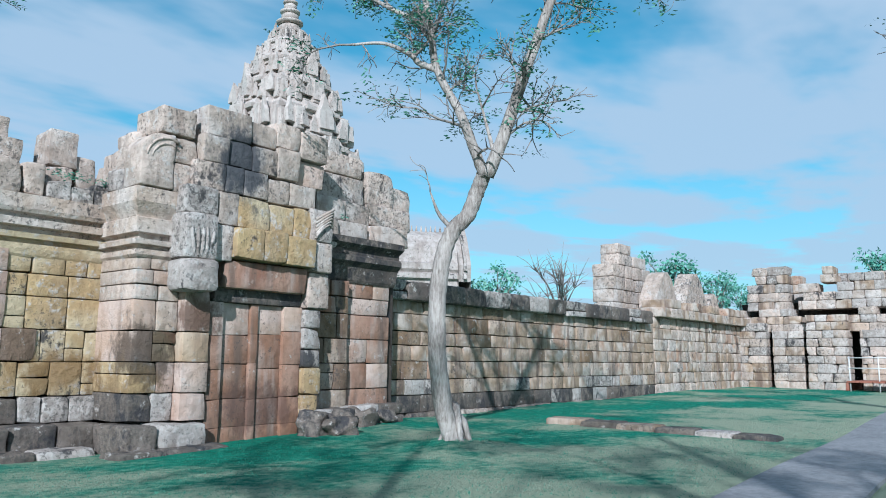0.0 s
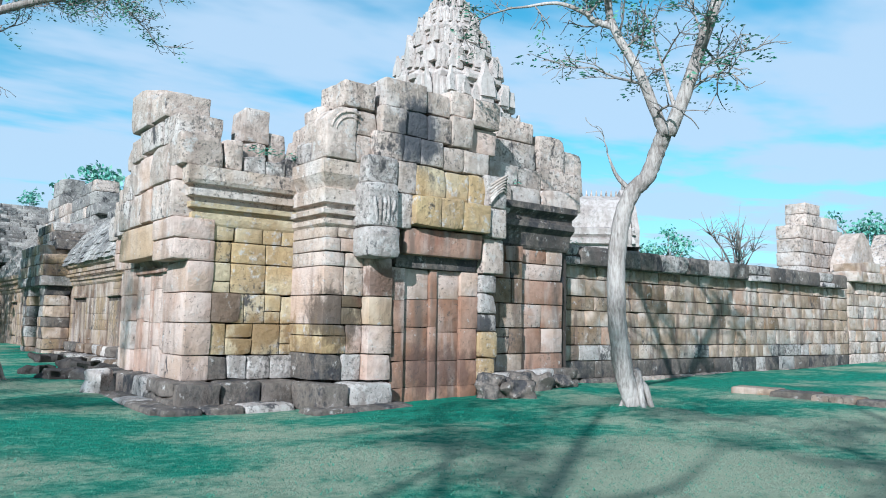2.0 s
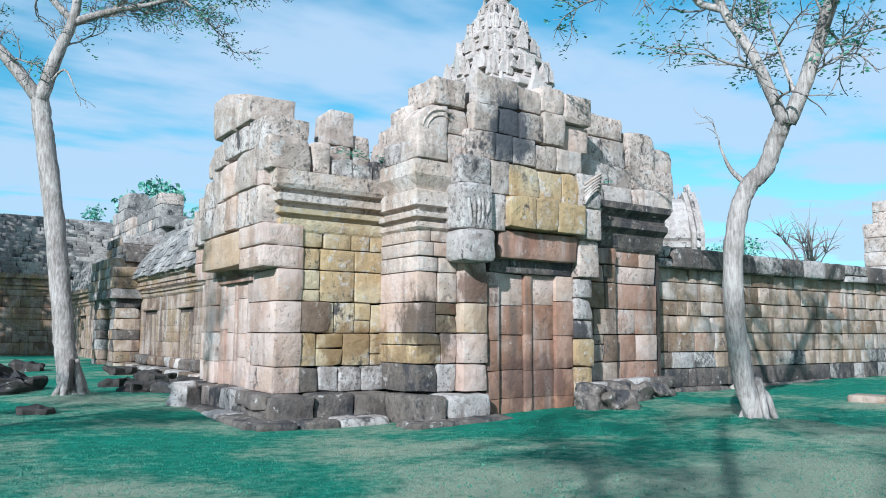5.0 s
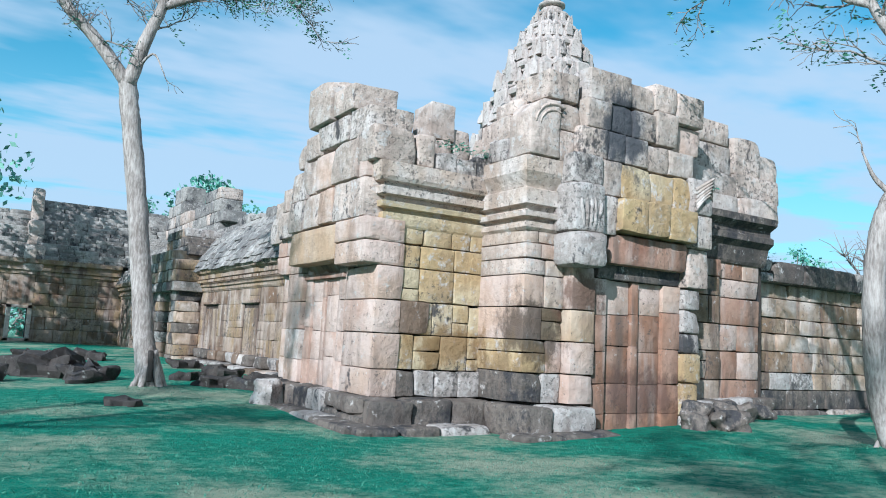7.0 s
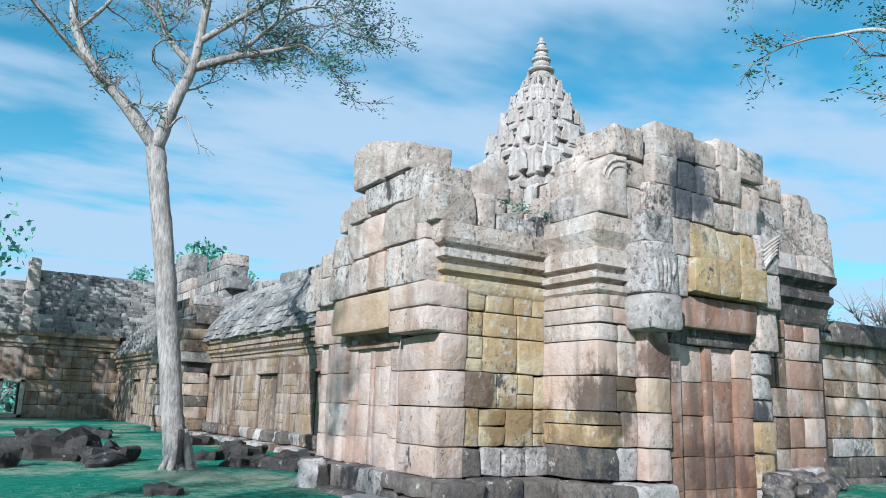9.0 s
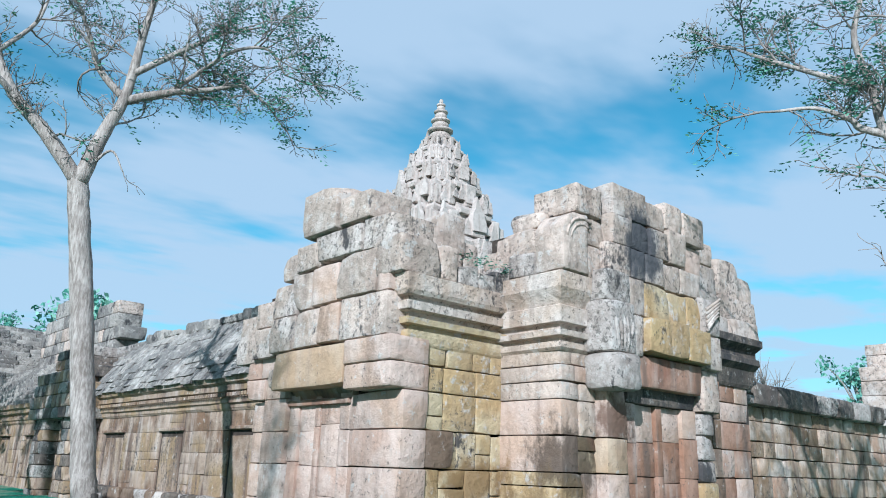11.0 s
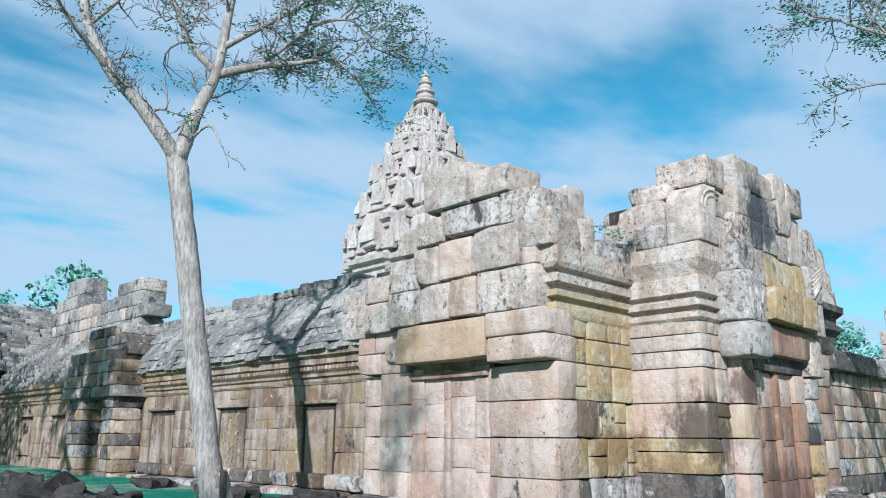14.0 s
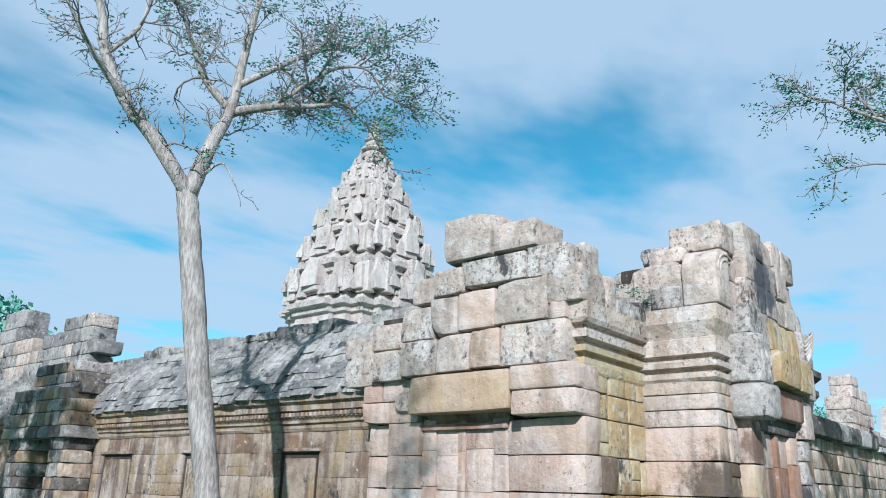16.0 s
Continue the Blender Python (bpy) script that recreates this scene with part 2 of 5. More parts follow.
def leaf_material(name, a, b):
    m, n, sh = material(name)
    isl = n.add("ShaderNodeNewGeometry").outputs["Random Per Island"]
    n.put(sh.inputs["Base Color"], n.mix(isl, a, b))
    sh.inputs["Roughness"].default_value = 0.7
    return m


LEAF = leaf_material("leaf", (0.03, 0.17, 0.12), (0.13, 0.31, 0.21))
FAR_LEAF = leaf_material("far_leaf", (0.05, 0.22, 0.17), (0.2, 0.4, 0.31))


# ---------------------------------------------------------------- mesh helpers
def mesh_ob(name, verts, faces, mat, parent=None, label="", smooth=True, crisp=0):
    me = bpy.data.meshes.new(name)
    me.from_pydata([tuple(v) for v in verts], [], faces)
    me.materials.append(mat)
    if smooth:
        me.polygons.foreach_set("use_smooth", [True] * len(me.polygons))
        if crisp:
            me.set_sharp_from_angle(angle=radians(crisp))
    me.update()
    ob = new(name, me)
    if parent is not None:
        ob.parent = parent
    if label:
        tagged(ob, label)
    return ob


_grid = {}


def cube_grid(n):
    """Vertices (as grid indices 0..n) and faces of a cube cut n times along each edge."""
    if n not in _grid:
        index, verts, faces = {}, [], []

        def at(*p):
            if p not in index:
                index[p] = len(verts)
                verts.append(p)
            return index[p]

        for ax in range(3):
            u, v = (ax + 1) % 3, (ax + 2) % 3
            for side in (0, n):
                for i in range(n):
                    for j in range(n):
                        ring = []
                        for a, b in ((i, j), (i + 1, j), (i + 1, j + 1), (i, j + 1)):
                            p = [0, 0, 0]
                            p[ax], p[u], p[v] = side, a, b
                            ring.append(at(*p))
                        faces.append(ring if side else ring[::-1])
        _grid[n] = np.array(verts), faces
    return _grid[n]


def rough_box(size, r=0.03, rough=0.01, n=3, rng=None):
    """Vertices and faces of a worn stone of that size round its centre: rounded edges and uneven faces."""
    rng = rng or np.random
    g, faces = cube_grid(n)
    half = np.array(size) / 2
    r = min(r, 0.45 * min(half))
    p = np.empty((len(g), 3))
    for ax in range(3):
        h = half[ax]
        stops = np.r_[-h, np.linspace(-h + r, h - r, n - 1), h]
        p[:, ax] = stops[g[:, ax]]
    inner = np.clip(p, -(half - r), half - r)
    d = p - inner
    p = inner + d / np.maximum(np.linalg.norm(d, axis=1), 1e-9)[:, None] * r * (np.linalg.norm(d, axis=1) > 1e-9)[:, None]
    if rough and min(size) > 0.15:
        for _ in range(rng.randint(1, 5)):
            corner = half * rng.choice([-1, 1], 3)
            far = np.linalg.norm(p - corner, axis=1) / (0.1 + 0.3 * rng.rand())
            p = p - np.sign(corner) * (np.clip(1 - far, 0, 1) * (0.012 + 0.8 * rough) * rng.uniform(0.3, 1.5))[:, None] * rng.uniform(0.4, 1, 3)
    if rough:
        k = rng.normal(size=(4, 3)) * 4.5 / max(0.35, float(min(size)))
        ph = rng.uniform(0, 6.3, 4)
        wave = np.sin(p @ k.T + ph).sum(1) / 2
        away = p / np.maximum(np.linalg.norm(p, axis=1), 1e-6)[:, None]
        p = p + away * (wave * rough * 0.42)[:, None]
    return p, faces


def stone(parent, name, centre, size, mat, r=0.015, rough=0.008, n=3, turn=0.0, tilt=0.0, label=""):
    v, f = rough_box(size, r, rough, n)
    ob = mesh_ob(name, v, f, mat, parent, label, crisp=34)
    ob.location = centre
    ob.rotation_euler = (radians(tilt), radians(tilt * 0.6), radians(turn))
    return ob


def empty(name, at=(0, 0, 0), parent=None):
    ob = new(name)
    ob.empty_display_size = 0.2
    ob.location = at
    ob.parent = parent
    return ob


def box(name, lo, hi, mat, parent=None, label="", r=0.01):
    lo, hi = np.array(lo, float), np.array(hi, float)
    v, f = rough_box(hi - lo, r, 0, 3)
    return mesh_ob(name, v + (lo + hi) / 2, f, mat, parent, label, smooth=False)


def course(parent, axis, face, u0, u1, z0, z1, mat, depth=0.35, long=0.6, out=0.015, r=0.016, rough=0.01, name="block", sign=-1, n=4, gap=0.016):
    """One course of blocks in a wall whose face lies at axis = face and looks towards sign. mat may be a list to pick from."""
    u = u0
    while u < u1 - 1e-6:
        w = long * random.uniform(0.65, 1.4)
        if u1 - u - w < 0.45 * long:
            w = u1 - u
        off = random.uniform(-out, out)
        c = face + sign * off - sign * depth / 2
        m = random.choice(mat) if isinstance(mat, (list, tuple)) else mat
        zs = [z0, z1] if z1 - z0 < 0.42 or random.random() > 0.12 else [z0, z0 + (z1 - z0) * random.uniform(0.35, 0.65), z1]
        for a, b in zip(zs[:-1], zs[1:]):
            if axis == "y":
                stone(parent, name, (u + w / 2, c, (a + b) / 2), (w - gap, depth, b - a - gap), m, r, rough, n)
            else:
                stone(parent, name, (c, u + w / 2, (a + b) / 2), (depth, w - gap, b - a - gap), m, r, rough, n)
        u += w


def moulding(name, parent, axis, face, u0, u1, profile, mat, sign=-1, back=0.3, label="", steps=0.5, wear=0.006):
    """A run of cornice: profile is a list of (outward, height) pairs from the bottom up; worn a little along its length."""
    count = max(2, int((u1 - u0) / steps) + 1)
    us = np.linspace(u0, u1, count)
    ring = [(-back, profile[0][1])] + list(profile) + [(-back, profile[-1][1])]
    verts, faces, k = [], [], len(ring)
    for u in us:
        for o, z in ring:
            o2 = o + (random.uniform(-wear, wear) if o > -back else 0)
            z2 = z + random.uniform(-wear, wear)
            q = face + sign * o2
            verts.append((u, q, z2) if axis == "y" else (q, u, z2))
    for i in range(count - 1):
        for j in range(k):
            a, b = i * k + j, i * k + (j + 1) % k
            faces.append((a, b, b + k, a + k))
    faces.append(tuple(range(k)))
    faces.append(tuple(range((count - 1) * k, count * k))[::-1])
    if (axis == "y") == (sign < 0):
        faces = [f[::-1] for f in faces]
    return mesh_ob(name, verts, faces, mat, parent, label, smooth=False)


def stepped(name, parent, x0, y0, x1, y1, profile, mat, label=""):
    """A cornice that turns the corner: rings that stand out by profile's (outward, height) from the sides x0 and y0."""
    verts, faces = [], []
    for o, z in profile:
        o += random.uniform(-0.004, 0.004)
        verts += [(x0 - o, y0 - o, z), (x1, y0 - o, z), (x1, y1, z), (x0 - o, y1, z)]
    for j in range(len(profile) - 1):
        faces += [(j * 4 + i, j * 4 + (i + 1) % 4, j * 4 + 4 + (i + 1) % 4, j * 4 + 4 + i) for i in range(4)]
    n = len(verts)
    faces += [(3, 2, 1, 0), (n - 4, n - 3, n - 2, n - 1)]
    return mesh_ob(name, verts, faces, mat, parent, label, smooth=False)


# ---------------------------------------------------------------- ground
def ground_height(x, y):
    low = -0.13 * math.exp(-((x - 4.5) ** 2 + (y - 10.8) ** 2) / 14)
    rise = 0.2 * min(1.0, max(0.0, (x - 15) / 15))
    swell = 0.03 * math.sin(x * 0.7 + 1) * math.sin(y * 0.6)
    mound = 0.1 * math.exp(-((x - 9.4) ** 2 + (y - 7.9) ** 2) / 0.6) + 0.08 * math.exp(-((x - 2.0) ** 2 + (y - 17.0) ** 2) / 1.2)
    path = min(1.0, abs(y - 2.0 - 0.075 * (x - 7)) / 2.5)
    return -0.03 + low + rise + swell * path + mound


def ground():
    near_x, near_y = np.arange(-16, 40.01, 0.5), np.arange(-10, 50.01, 0.5)
    far_lo, far_hi = np.array([-3000, -1200, -500, -200, -90, -40]), np.array([70, 120, 250, 600, 1400, 3000])
    xs, ys = np.r_[far_lo, near_x, far_hi], np.r_[far_lo, near_y, far_hi]
    verts = [(x, y, ground_height(x, y)) for y in ys for x in xs]
    w = len(xs)
    faces = [(j * w + i, j * w + i + 1, (j + 1) * w + i + 1, (j + 1) * w + i) for j in range(len(ys) - 1) for i in range(w - 1)]
    g = mesh_ob("ground", verts, faces, LAWN)
    return tagged(g, "green lawn with worn sandy patches round the ruin", "lawn", kind="structure")


ground()


def smooth_path(points, per=6):
    """Catmull-Rom through the points."""
    p = [np.array(q, float) for q in points]
    p = [2 * p[0] - p[1]] + p + [2 * p[-1] - p[-2]]
    out = []
    for i in range(1, len(p) - 2):
        for k in range(per):
            t = k / per
            out.append(0.5 * ((2 * p[i]) + (p[i + 1] - p[i - 1]) * t + (2 * p[i - 1] - 5 * p[i] + 4 * p[i + 1] - p[i + 2]) * t * t
                              + (3 * p[i] - p[i - 1] - 3 * p[i + 1] + p[i + 2]) * t ** 3))
    return out + [p[-2]]


def tube(points, r0, r1, sides=10, knots=0.06, power=1.0, rng=random):
    """A tapered, slightly knotty tube along a path."""
    pts = [np.array(p, float) for p in points]
    verts, faces = [], []
    x = np.array((1.0, 0.1, 0))
    n = len(pts)
    for i, p in enumerate(pts):
        d = pts[min(i + 1, n - 1)] - pts[max(i - 1, 0)]
        d = d / max(1e-6, np.linalg.norm(d))
        x = x - d * (x @ d)
        x = x / max(1e-6, np.linalg.norm(x))
        y = np.cross(d, x)
        r = r0 + (r1 - r0) * (i / (n - 1)) ** power
        for s in range(sides):
            a = 2 * math.pi * s / sides
            rr = r * (1 + rng.uniform(-knots, knots))
            verts.append(p + (x * math.cos(a) + y * math.sin(a)) * rr)
    for i in range(n - 1):
        for s in range(sides):
            a, b = i * sides + s, i * sides + (s + 1) % sides
            faces.append((a, b, b + sides, a + sides))
    faces.append(tuple(range(sides))[::-1])
    faces.append(tuple(range((n - 1) * sides, n * sides)))
    return verts, faces


class Heap:
    """Many small shapes in one mesh."""

    def __init__(self):
        self.v, self.f = [], []

    def add(self, verts, faces):
        o = len(self.v)
        self.v.extend(verts)
        self.f.extend(tuple(i + o for i in f) for f in faces)



# ---------------------------------------------------------------- corner pavilion
Z = [-0.2, 0.27, 0.66, 1.17, 1.65, 2.14, 2.48, 2.82]
CORNICE = [(0.0, 2.72), (0.019, 2.75), (0.037, 2.84), (0.031, 2.91), (-0.035, 2.925), (-0.035, 2.975), (0.074, 2.99), (0.081, 3.07), (-0.028, 3.085), (-0.028, 3.155),
           (0.105, 3.17), (0.112, 3.28), (0.031, 3.295), (0.031, 3.345), (0.136, 3.36), (0.161, 3.42), (0.18, 3.63)]


def corner_pavilion():
    hall = tagged(empty("corner_pavilion", (6, 12, 0)), "ruined sandstone corner pavilion with false doors and broken top", "ruin")

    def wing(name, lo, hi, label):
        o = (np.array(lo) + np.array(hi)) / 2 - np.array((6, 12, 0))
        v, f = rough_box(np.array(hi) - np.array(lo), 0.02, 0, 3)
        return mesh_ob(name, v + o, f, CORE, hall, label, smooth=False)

    # the corner and its door towards the gallery side
    west = wing("side_wall", (4.2, 12.4, -0.3), (9.5, 16.2, 3.9), "pink sandstone wall with a blind door and heavy lintel")
    west.location = (0, 0, 0)
    base = Vector((-6, -12, 0))

    def put(parent, *args, **kw):
        """Adds blocks in world metres under a wing."""
        n0 = len(parent.children)
        course(parent, *args, **kw)
        for c in list(parent.children)[n0:]:
            c.location = c.location + base

    def one(parent, name, lo, hi, mat, **kw):
        lo, hi = np.array(lo, float), np.array(hi, float)
        s = stone(parent, name, tuple((lo + hi) / 2), tuple(hi - lo), mat, **kw)
        s.location = s.location + base
        return s

    for i, (a, b) in enumerate(zip(Z[:-1], Z[1:])):
        if i == 0:
            continue
        put(west, "x", 3.95, 12.21, 13.25, a, b, PINK, depth=0.42, long=0.62, gap=0.012, r=0.014, rough=0.009, out=0.018)
        if b < 2.2:
            put(west, "x", 4.06, 13.2, 13.5, a, b, PINK, depth=0.4, long=0.4, gap=0.012, r=0.014, rough=0.009, out=0.018)
            put(west, "x", 4.0, 15.1, 15.75, a, b, [PINK, PINK, GREY], depth=0.5, long=0.7, gap=0.005, r=0.006, rough=0.004, out=0.008)
            put(west, "x", 4.12, 15.75, 16.3, a, b, PINK, depth=0.5, long=0.6)
        else:
            put(west, "x", 3.98, 15.15, 16.35, a, b, [GREY, PINK], depth=0.5, long=0.6)
    # blind door leaf: long upright slabs with fine steps
    for y0, y1, x in ((13.5, 13.78, 4.09), (13.78, 14.28, 4.12), (14.28, 14.42, 4.1), (14.42, 14.84, 4.12), (14.84, 15.1, 4.08)):
        cuts = [0.2, 0.72 + random.uniform(-0.05, 0.05), 1.2 + random.uniform(-0.05, 0.05), 1.7 + random.uniform(-0.05, 0.05), 2.2]
        for a, b in zip(cuts[:-1], cuts[1:]):
            one(west, "door_slab", (x, y0 + 0.001, a), (x + 0.3, y1 - 0.001, b - 0.004), PINK, r=0.006, rough=0.002)
    one(west, "door_head", (4.03, 13.5, 2.02), (4.3, 15.1, 2.1), RED, r=0.01, rough=0.003)
    one(west, "lintel", (3.72, 13.26, 2.24), (4.2, 15.12, 2.8), TAN, r=0.03, rough=0.01, n=6, label="thick tan lintel over the blind door")
    # Red strip paints the dark shade below the lintel, as door_head does.
    one(west, "soffit", (3.97, 13.4, 2.09), (4.3, 15.1, 2.25), RED, r=0.01, rough=0.004)
    one(west, "capital", (3.7, 12.2, 2.49), (4.3, 13.24, 2.82), PINK, r=0.04, rough=0.02, n=7)
    one(west, "capital", (3.72, 12.21, 2.16), (4.3, 13.22, 2.485), PINK, r=0.03, rough=0.012, n=7)
    for q in west.children[-1].data.vertices:
        low = max(0.0, 0.5 - q.co.z / 0.33)
        q.co.x += 0.22 * low * (q.co.x < 0)
        q.co.y *= 1 - 0.28 * low
    # Black block almost flush with the wall, painting the dark of a small hole.
    for y0, y1, z0, z1, x in ((12.78, 13.15, 0.56, 0.63, 3.944),):
        one(west, "socket", (x, y0, z0), (x + 0.2, y1, z1), ROCK_AND_HOLE, r=0.01, rough=0.004)
    one(west, "lintel_end", (3.9, 15.15, 2.3), (4.4, 15.6, 2.62), GREY, r=0.06, rough=0.02, n=5)
    # heavy overhanging courses
    for y0, y1, a, b, x, m in ((12.34, 13.4, 2.83, 3.42, 3.72, GREY), (13.4, 13.95, 2.84, 3.4, 3.7, PINK), (13.95, 14.6, 2.83, 3.38, 3.72, GREY),
                               (14.6, 15.35, 2.82, 3.36, 3.74, GREY), (15.35, 16.1, 2.8, 3.3, 3.86, GREY), (16.1, 16.8, 2.76, 3.26, 3.95, GREY),
                               (12.34, 12.6, 3.42, 4.0, 3.74, PINK), (12.6, 13.5, 3.43, 4.04, 3.7, GREY), (13.5, 14.2, 3.42, 4.0, 3.72, PINK),
                               (14.2, 14.75, 3.4, 3.98, 3.74, GREY), (14.75, 15.4, 3.38, 3.9, 3.8, GREY), (15.45, 16.2, 3.32, 3.75, 3.95, GREY),
                               (16.2, 17.0, 3.27, 3.62, 4.1, GREY),
                               (12.3, 12.95, 4.04, 4.5, 3.72, GREY), (12.95, 14.1, 4.05, 4.46, 3.68, GREY), (14.1, 14.7, 4.0, 4.42, 3.72, GREY), (14.7, 15.2, 3.95, 4.36, 3.8, GREY),
                               (12.75, 13.5, 4.5, 4.92, 3.66, GREY), (13.5, 14.4, 4.47, 5.16, 3.6, GREY)):
        one(west, "block", (x, y0 + 0.01, a), (x + 0.75, y1 - 0.01, b - 0.01), m, r=0.025, rough=0.02, n=7, tilt=random.uniform(-0.6, 0.6))
    # ochre wall in the angle
    south = wing("angle_wall", (4.35, 12.4, -0.3), (6.0, 13.4, 3.6), "ochre sandstone wall with a moulded cornice")
    for a, b in zip(Z[1:-1], Z[2:]):
        low = b < 0.7
        put(south, "y", 12.2 if low else 12.25, 4.33, 5.86, a, b, [MOTTLED, DARK, MOTTLED] if low else YELLOW, depth=0.4 if low else 0.35, long=0.44, rough=0.02 if low else 0.008, gap=0.014, r=0.025 if low else 0.014, out=0.03 if low else 0.01, n=5)
    one(south, "patched_block", (4.34, 12.225, 1.18), (4.86, 12.5, 1.65), BROWNED, r=0.02, rough=0.012, n=5, label="blackened block")
    stepped("cornice", south, -1.98, 0.25, -0.15, 0.6, CORNICE[:9], YELLOW)
    stepped("cornice_slab", south, -1.98, 0.25, -0.15, 0.6, CORNICE[8:], PALE)
    for x0, x1, a, b in ((3.72, 4.42, 3.62, 4.14), (4.43, 4.75, 3.62, 4.12), (4.75, 5.15, 3.62, 3.93), (5.15, 5.5, 3.62, 3.86), (5.5, 5.85, 3.62, 3.96)):
        one(south, "block", (x0, 12.08, a), (x1 - 0.01, 12.7, b), GREY if x0 < 4.7 else MOTTLED, r=0.035, rough=0.03, n=7)
    for x0, x1, y0, a, b in ((5.0, 5.45, 12.75, 3.6, 4.3), (5.02, 5.5, 12.75, 4.3, 4.9), (5.5, 5.85, 12.75, 3.6, 4.0), (5.5, 5.86, 12.8, 4.0, 4.55), (5.86, 6.2, 12.8, 3.6, 4.2)):
        one(south, "block", (x0, y0, a), (x1 - 0.01, y0 + 0.6, b), GREY, r=0.035, rough=0.025, n=7)
    # pier beside the great door
    pier = wing("door_pier", (5.9, 11.3, -0.3), (7.0, 12.6, 4.6), "grey lichen-covered pier with worn mouldings")
    for a, b in zip([0.28, 0.71, 1.18, 1.65, 2.12, 2.36, 2.58], [0.71, 1.18, 1.65, 2.12, 2.36, 2.58, 2.82]):
        put(pier, "y", 11.15, 5.76, 6.5, a, b, [MOTTLED, DARK] if a < 0.5 else [GREY, PALE, PINK] if b > 2.1 else [PINK, PINK, TAN, YELLOW], depth=1.15, long=0.34, gap=0.014, r=0.02 if a < 0.5 else 0.009, rough=0.02 if a < 0.5 else 0.006, out=0.012, n=5)
        if b < 2.2:
            put(pier, "y", 10.97, 6.5, 6.98, a, b + (0.2 if b > 2.1 else 0), [PINK, PINK, TAN], depth=0.5, long=0.5)
    PIER = [(0.0, 2.76), (0.036, 2.8), (0.036, 2.88), (-0.035, 2.895), (-0.035, 2.94), (0.072, 2.955), (0.086, 3.03), (-0.035, 3.045), (-0.035, 3.12), (0.058, 3.14), (0.065, 3.36), (0.029, 3.38), (0.043, 3.42), (0.144, 3.6), (0.144, 3.82)]
    stepped("cornice", pier, -0.24, -0.85, 0.48, 0.6, PIER, PALE)
    for x0, x1, y0, a, b in ((6.2, 6.5, 11.0, 3.82, 4.3), (5.7, 6.2, 11.5, 3.82, 4.5), (5.95, 6.55, 10.98, 4.74, 5.18), (6.16, 6.6, 11.0, 4.3, 4.73), (5.8, 6.3, 11.6, 4.3, 4.6)):
        one(pier, "block", (x0, y0, a), (x1, y0 + 0.8, b - 0.01), GREY, r=0.03, rough=0.022, n=7)
    arch = one(pier, "arch_block", (5.64, 10.97, 3.84), (6.2, 11.5, 4.72), GREY, r=0.03, rough=0.02, n=9, label="rounded arch stone")
    for q in arch.data.vertices:
        if q.co.z > 0 and q.co.x < 0.1:
            q.co.z *= max(0.25, 1 - ((0.1 - q.co.x) / 0.42) ** 2) ** 0.5
    for x0, x1, y0, y1, a, b in ((5.62, 6.15, 11.52, 12.0, 3.82, 4.18), (5.66, 6.1, 12.0, 12.5, 3.62, 4.06), (5.7, 6.2, 11.55, 12.05, 4.18, 4.56), (5.74, 6.25, 12.05, 12.6, 4.06, 4.36),
                                 (5.95, 6.5, 12.2, 12.75, 4.36, 4.62), (5.78, 6.3, 11.5, 12.1, 4.56, 4.8), (6.0, 6.6, 11.75, 12.3, 4.62, 4.92), (5.6, 5.95, 12.5, 12.85, 3.6, 3.92)):
        one(pier, "rubble_block", (x0, y0, a), (x1, y1, b), random.choice((GREY, MOTTLED)), r=0.05, rough=0.04, n=7, turn=random.uniform(-5, 5), tilt=random.uniform(-2, 2))
    one(pier, "bracket", (6.24, 10.6, 2.26), (6.88, 11.2, 2.78), MOTTLED, r=0.1, rough=0.03, n=6, label="rounded corbel mottled black and white")
    one(pier, "carving", (6.28, 10.68, 2.78), (6.86, 11.2, 3.5), MOTTLED, r=0.05, rough=0.02, n=9, label="eroded carved figure block")
    one(pier, "block", (6.3, 10.78, 3.5), (6.9, 11.3, 3.95), MOTTLED, r=0.03, rough=0.025, n=7)
    one(pier, "block", (6.5, 10.85, 3.95), (7.05, 11.4, 4.4), GREY, r=0.03, rough=0.025, n=7)
    one(pier, "block", (6.62, 10.85, 4.4), (7.1, 11.4, 4.85), GREY, r=0.03, rough=0.025, n=7)
    # great blind door
    gate = wing("door_wall", (7.0, 11.3, -0.3), (9.4, 12.6, 4.6), "red sandstone blind door under a tall stack of blocks")
    for x0, x1, y in ((6.98, 7.26, 11.03), (7.26, 7.82, 11.1), (7.82, 7.97, 11.05), (7.97, 8.5, 11.1), (8.5, 8.9, 11.03)):
        cuts = [-0.15, 0.14, 0.62 + random.uniform(-0.06, 0.06), 1.12 + random.uniform(-0.06, 0.06), 1.66 + random.uniform(-0.08, 0.08), 2.16]
        for a, b in zip(cuts[:-1], cuts[1:]):
            one(gate, "door_slab", (x0 + 0.001, y, a), (x1 - 0.001, y + 0.3, b - 0.004), random.choice((PINK, RED)) if a > 1.4 else RED, r=0.006, rough=0.002)
    # Blackened tone stands in for deep shade in the recess below the lintel.
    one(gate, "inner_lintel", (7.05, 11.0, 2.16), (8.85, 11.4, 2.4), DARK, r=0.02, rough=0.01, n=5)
    one(gate, "lintel", (7.12, 10.84, 2.38), (8.84, 11.3, 2.84), RED, r=0.04, rough=0.015, n=6, label="red sandstone lintel")
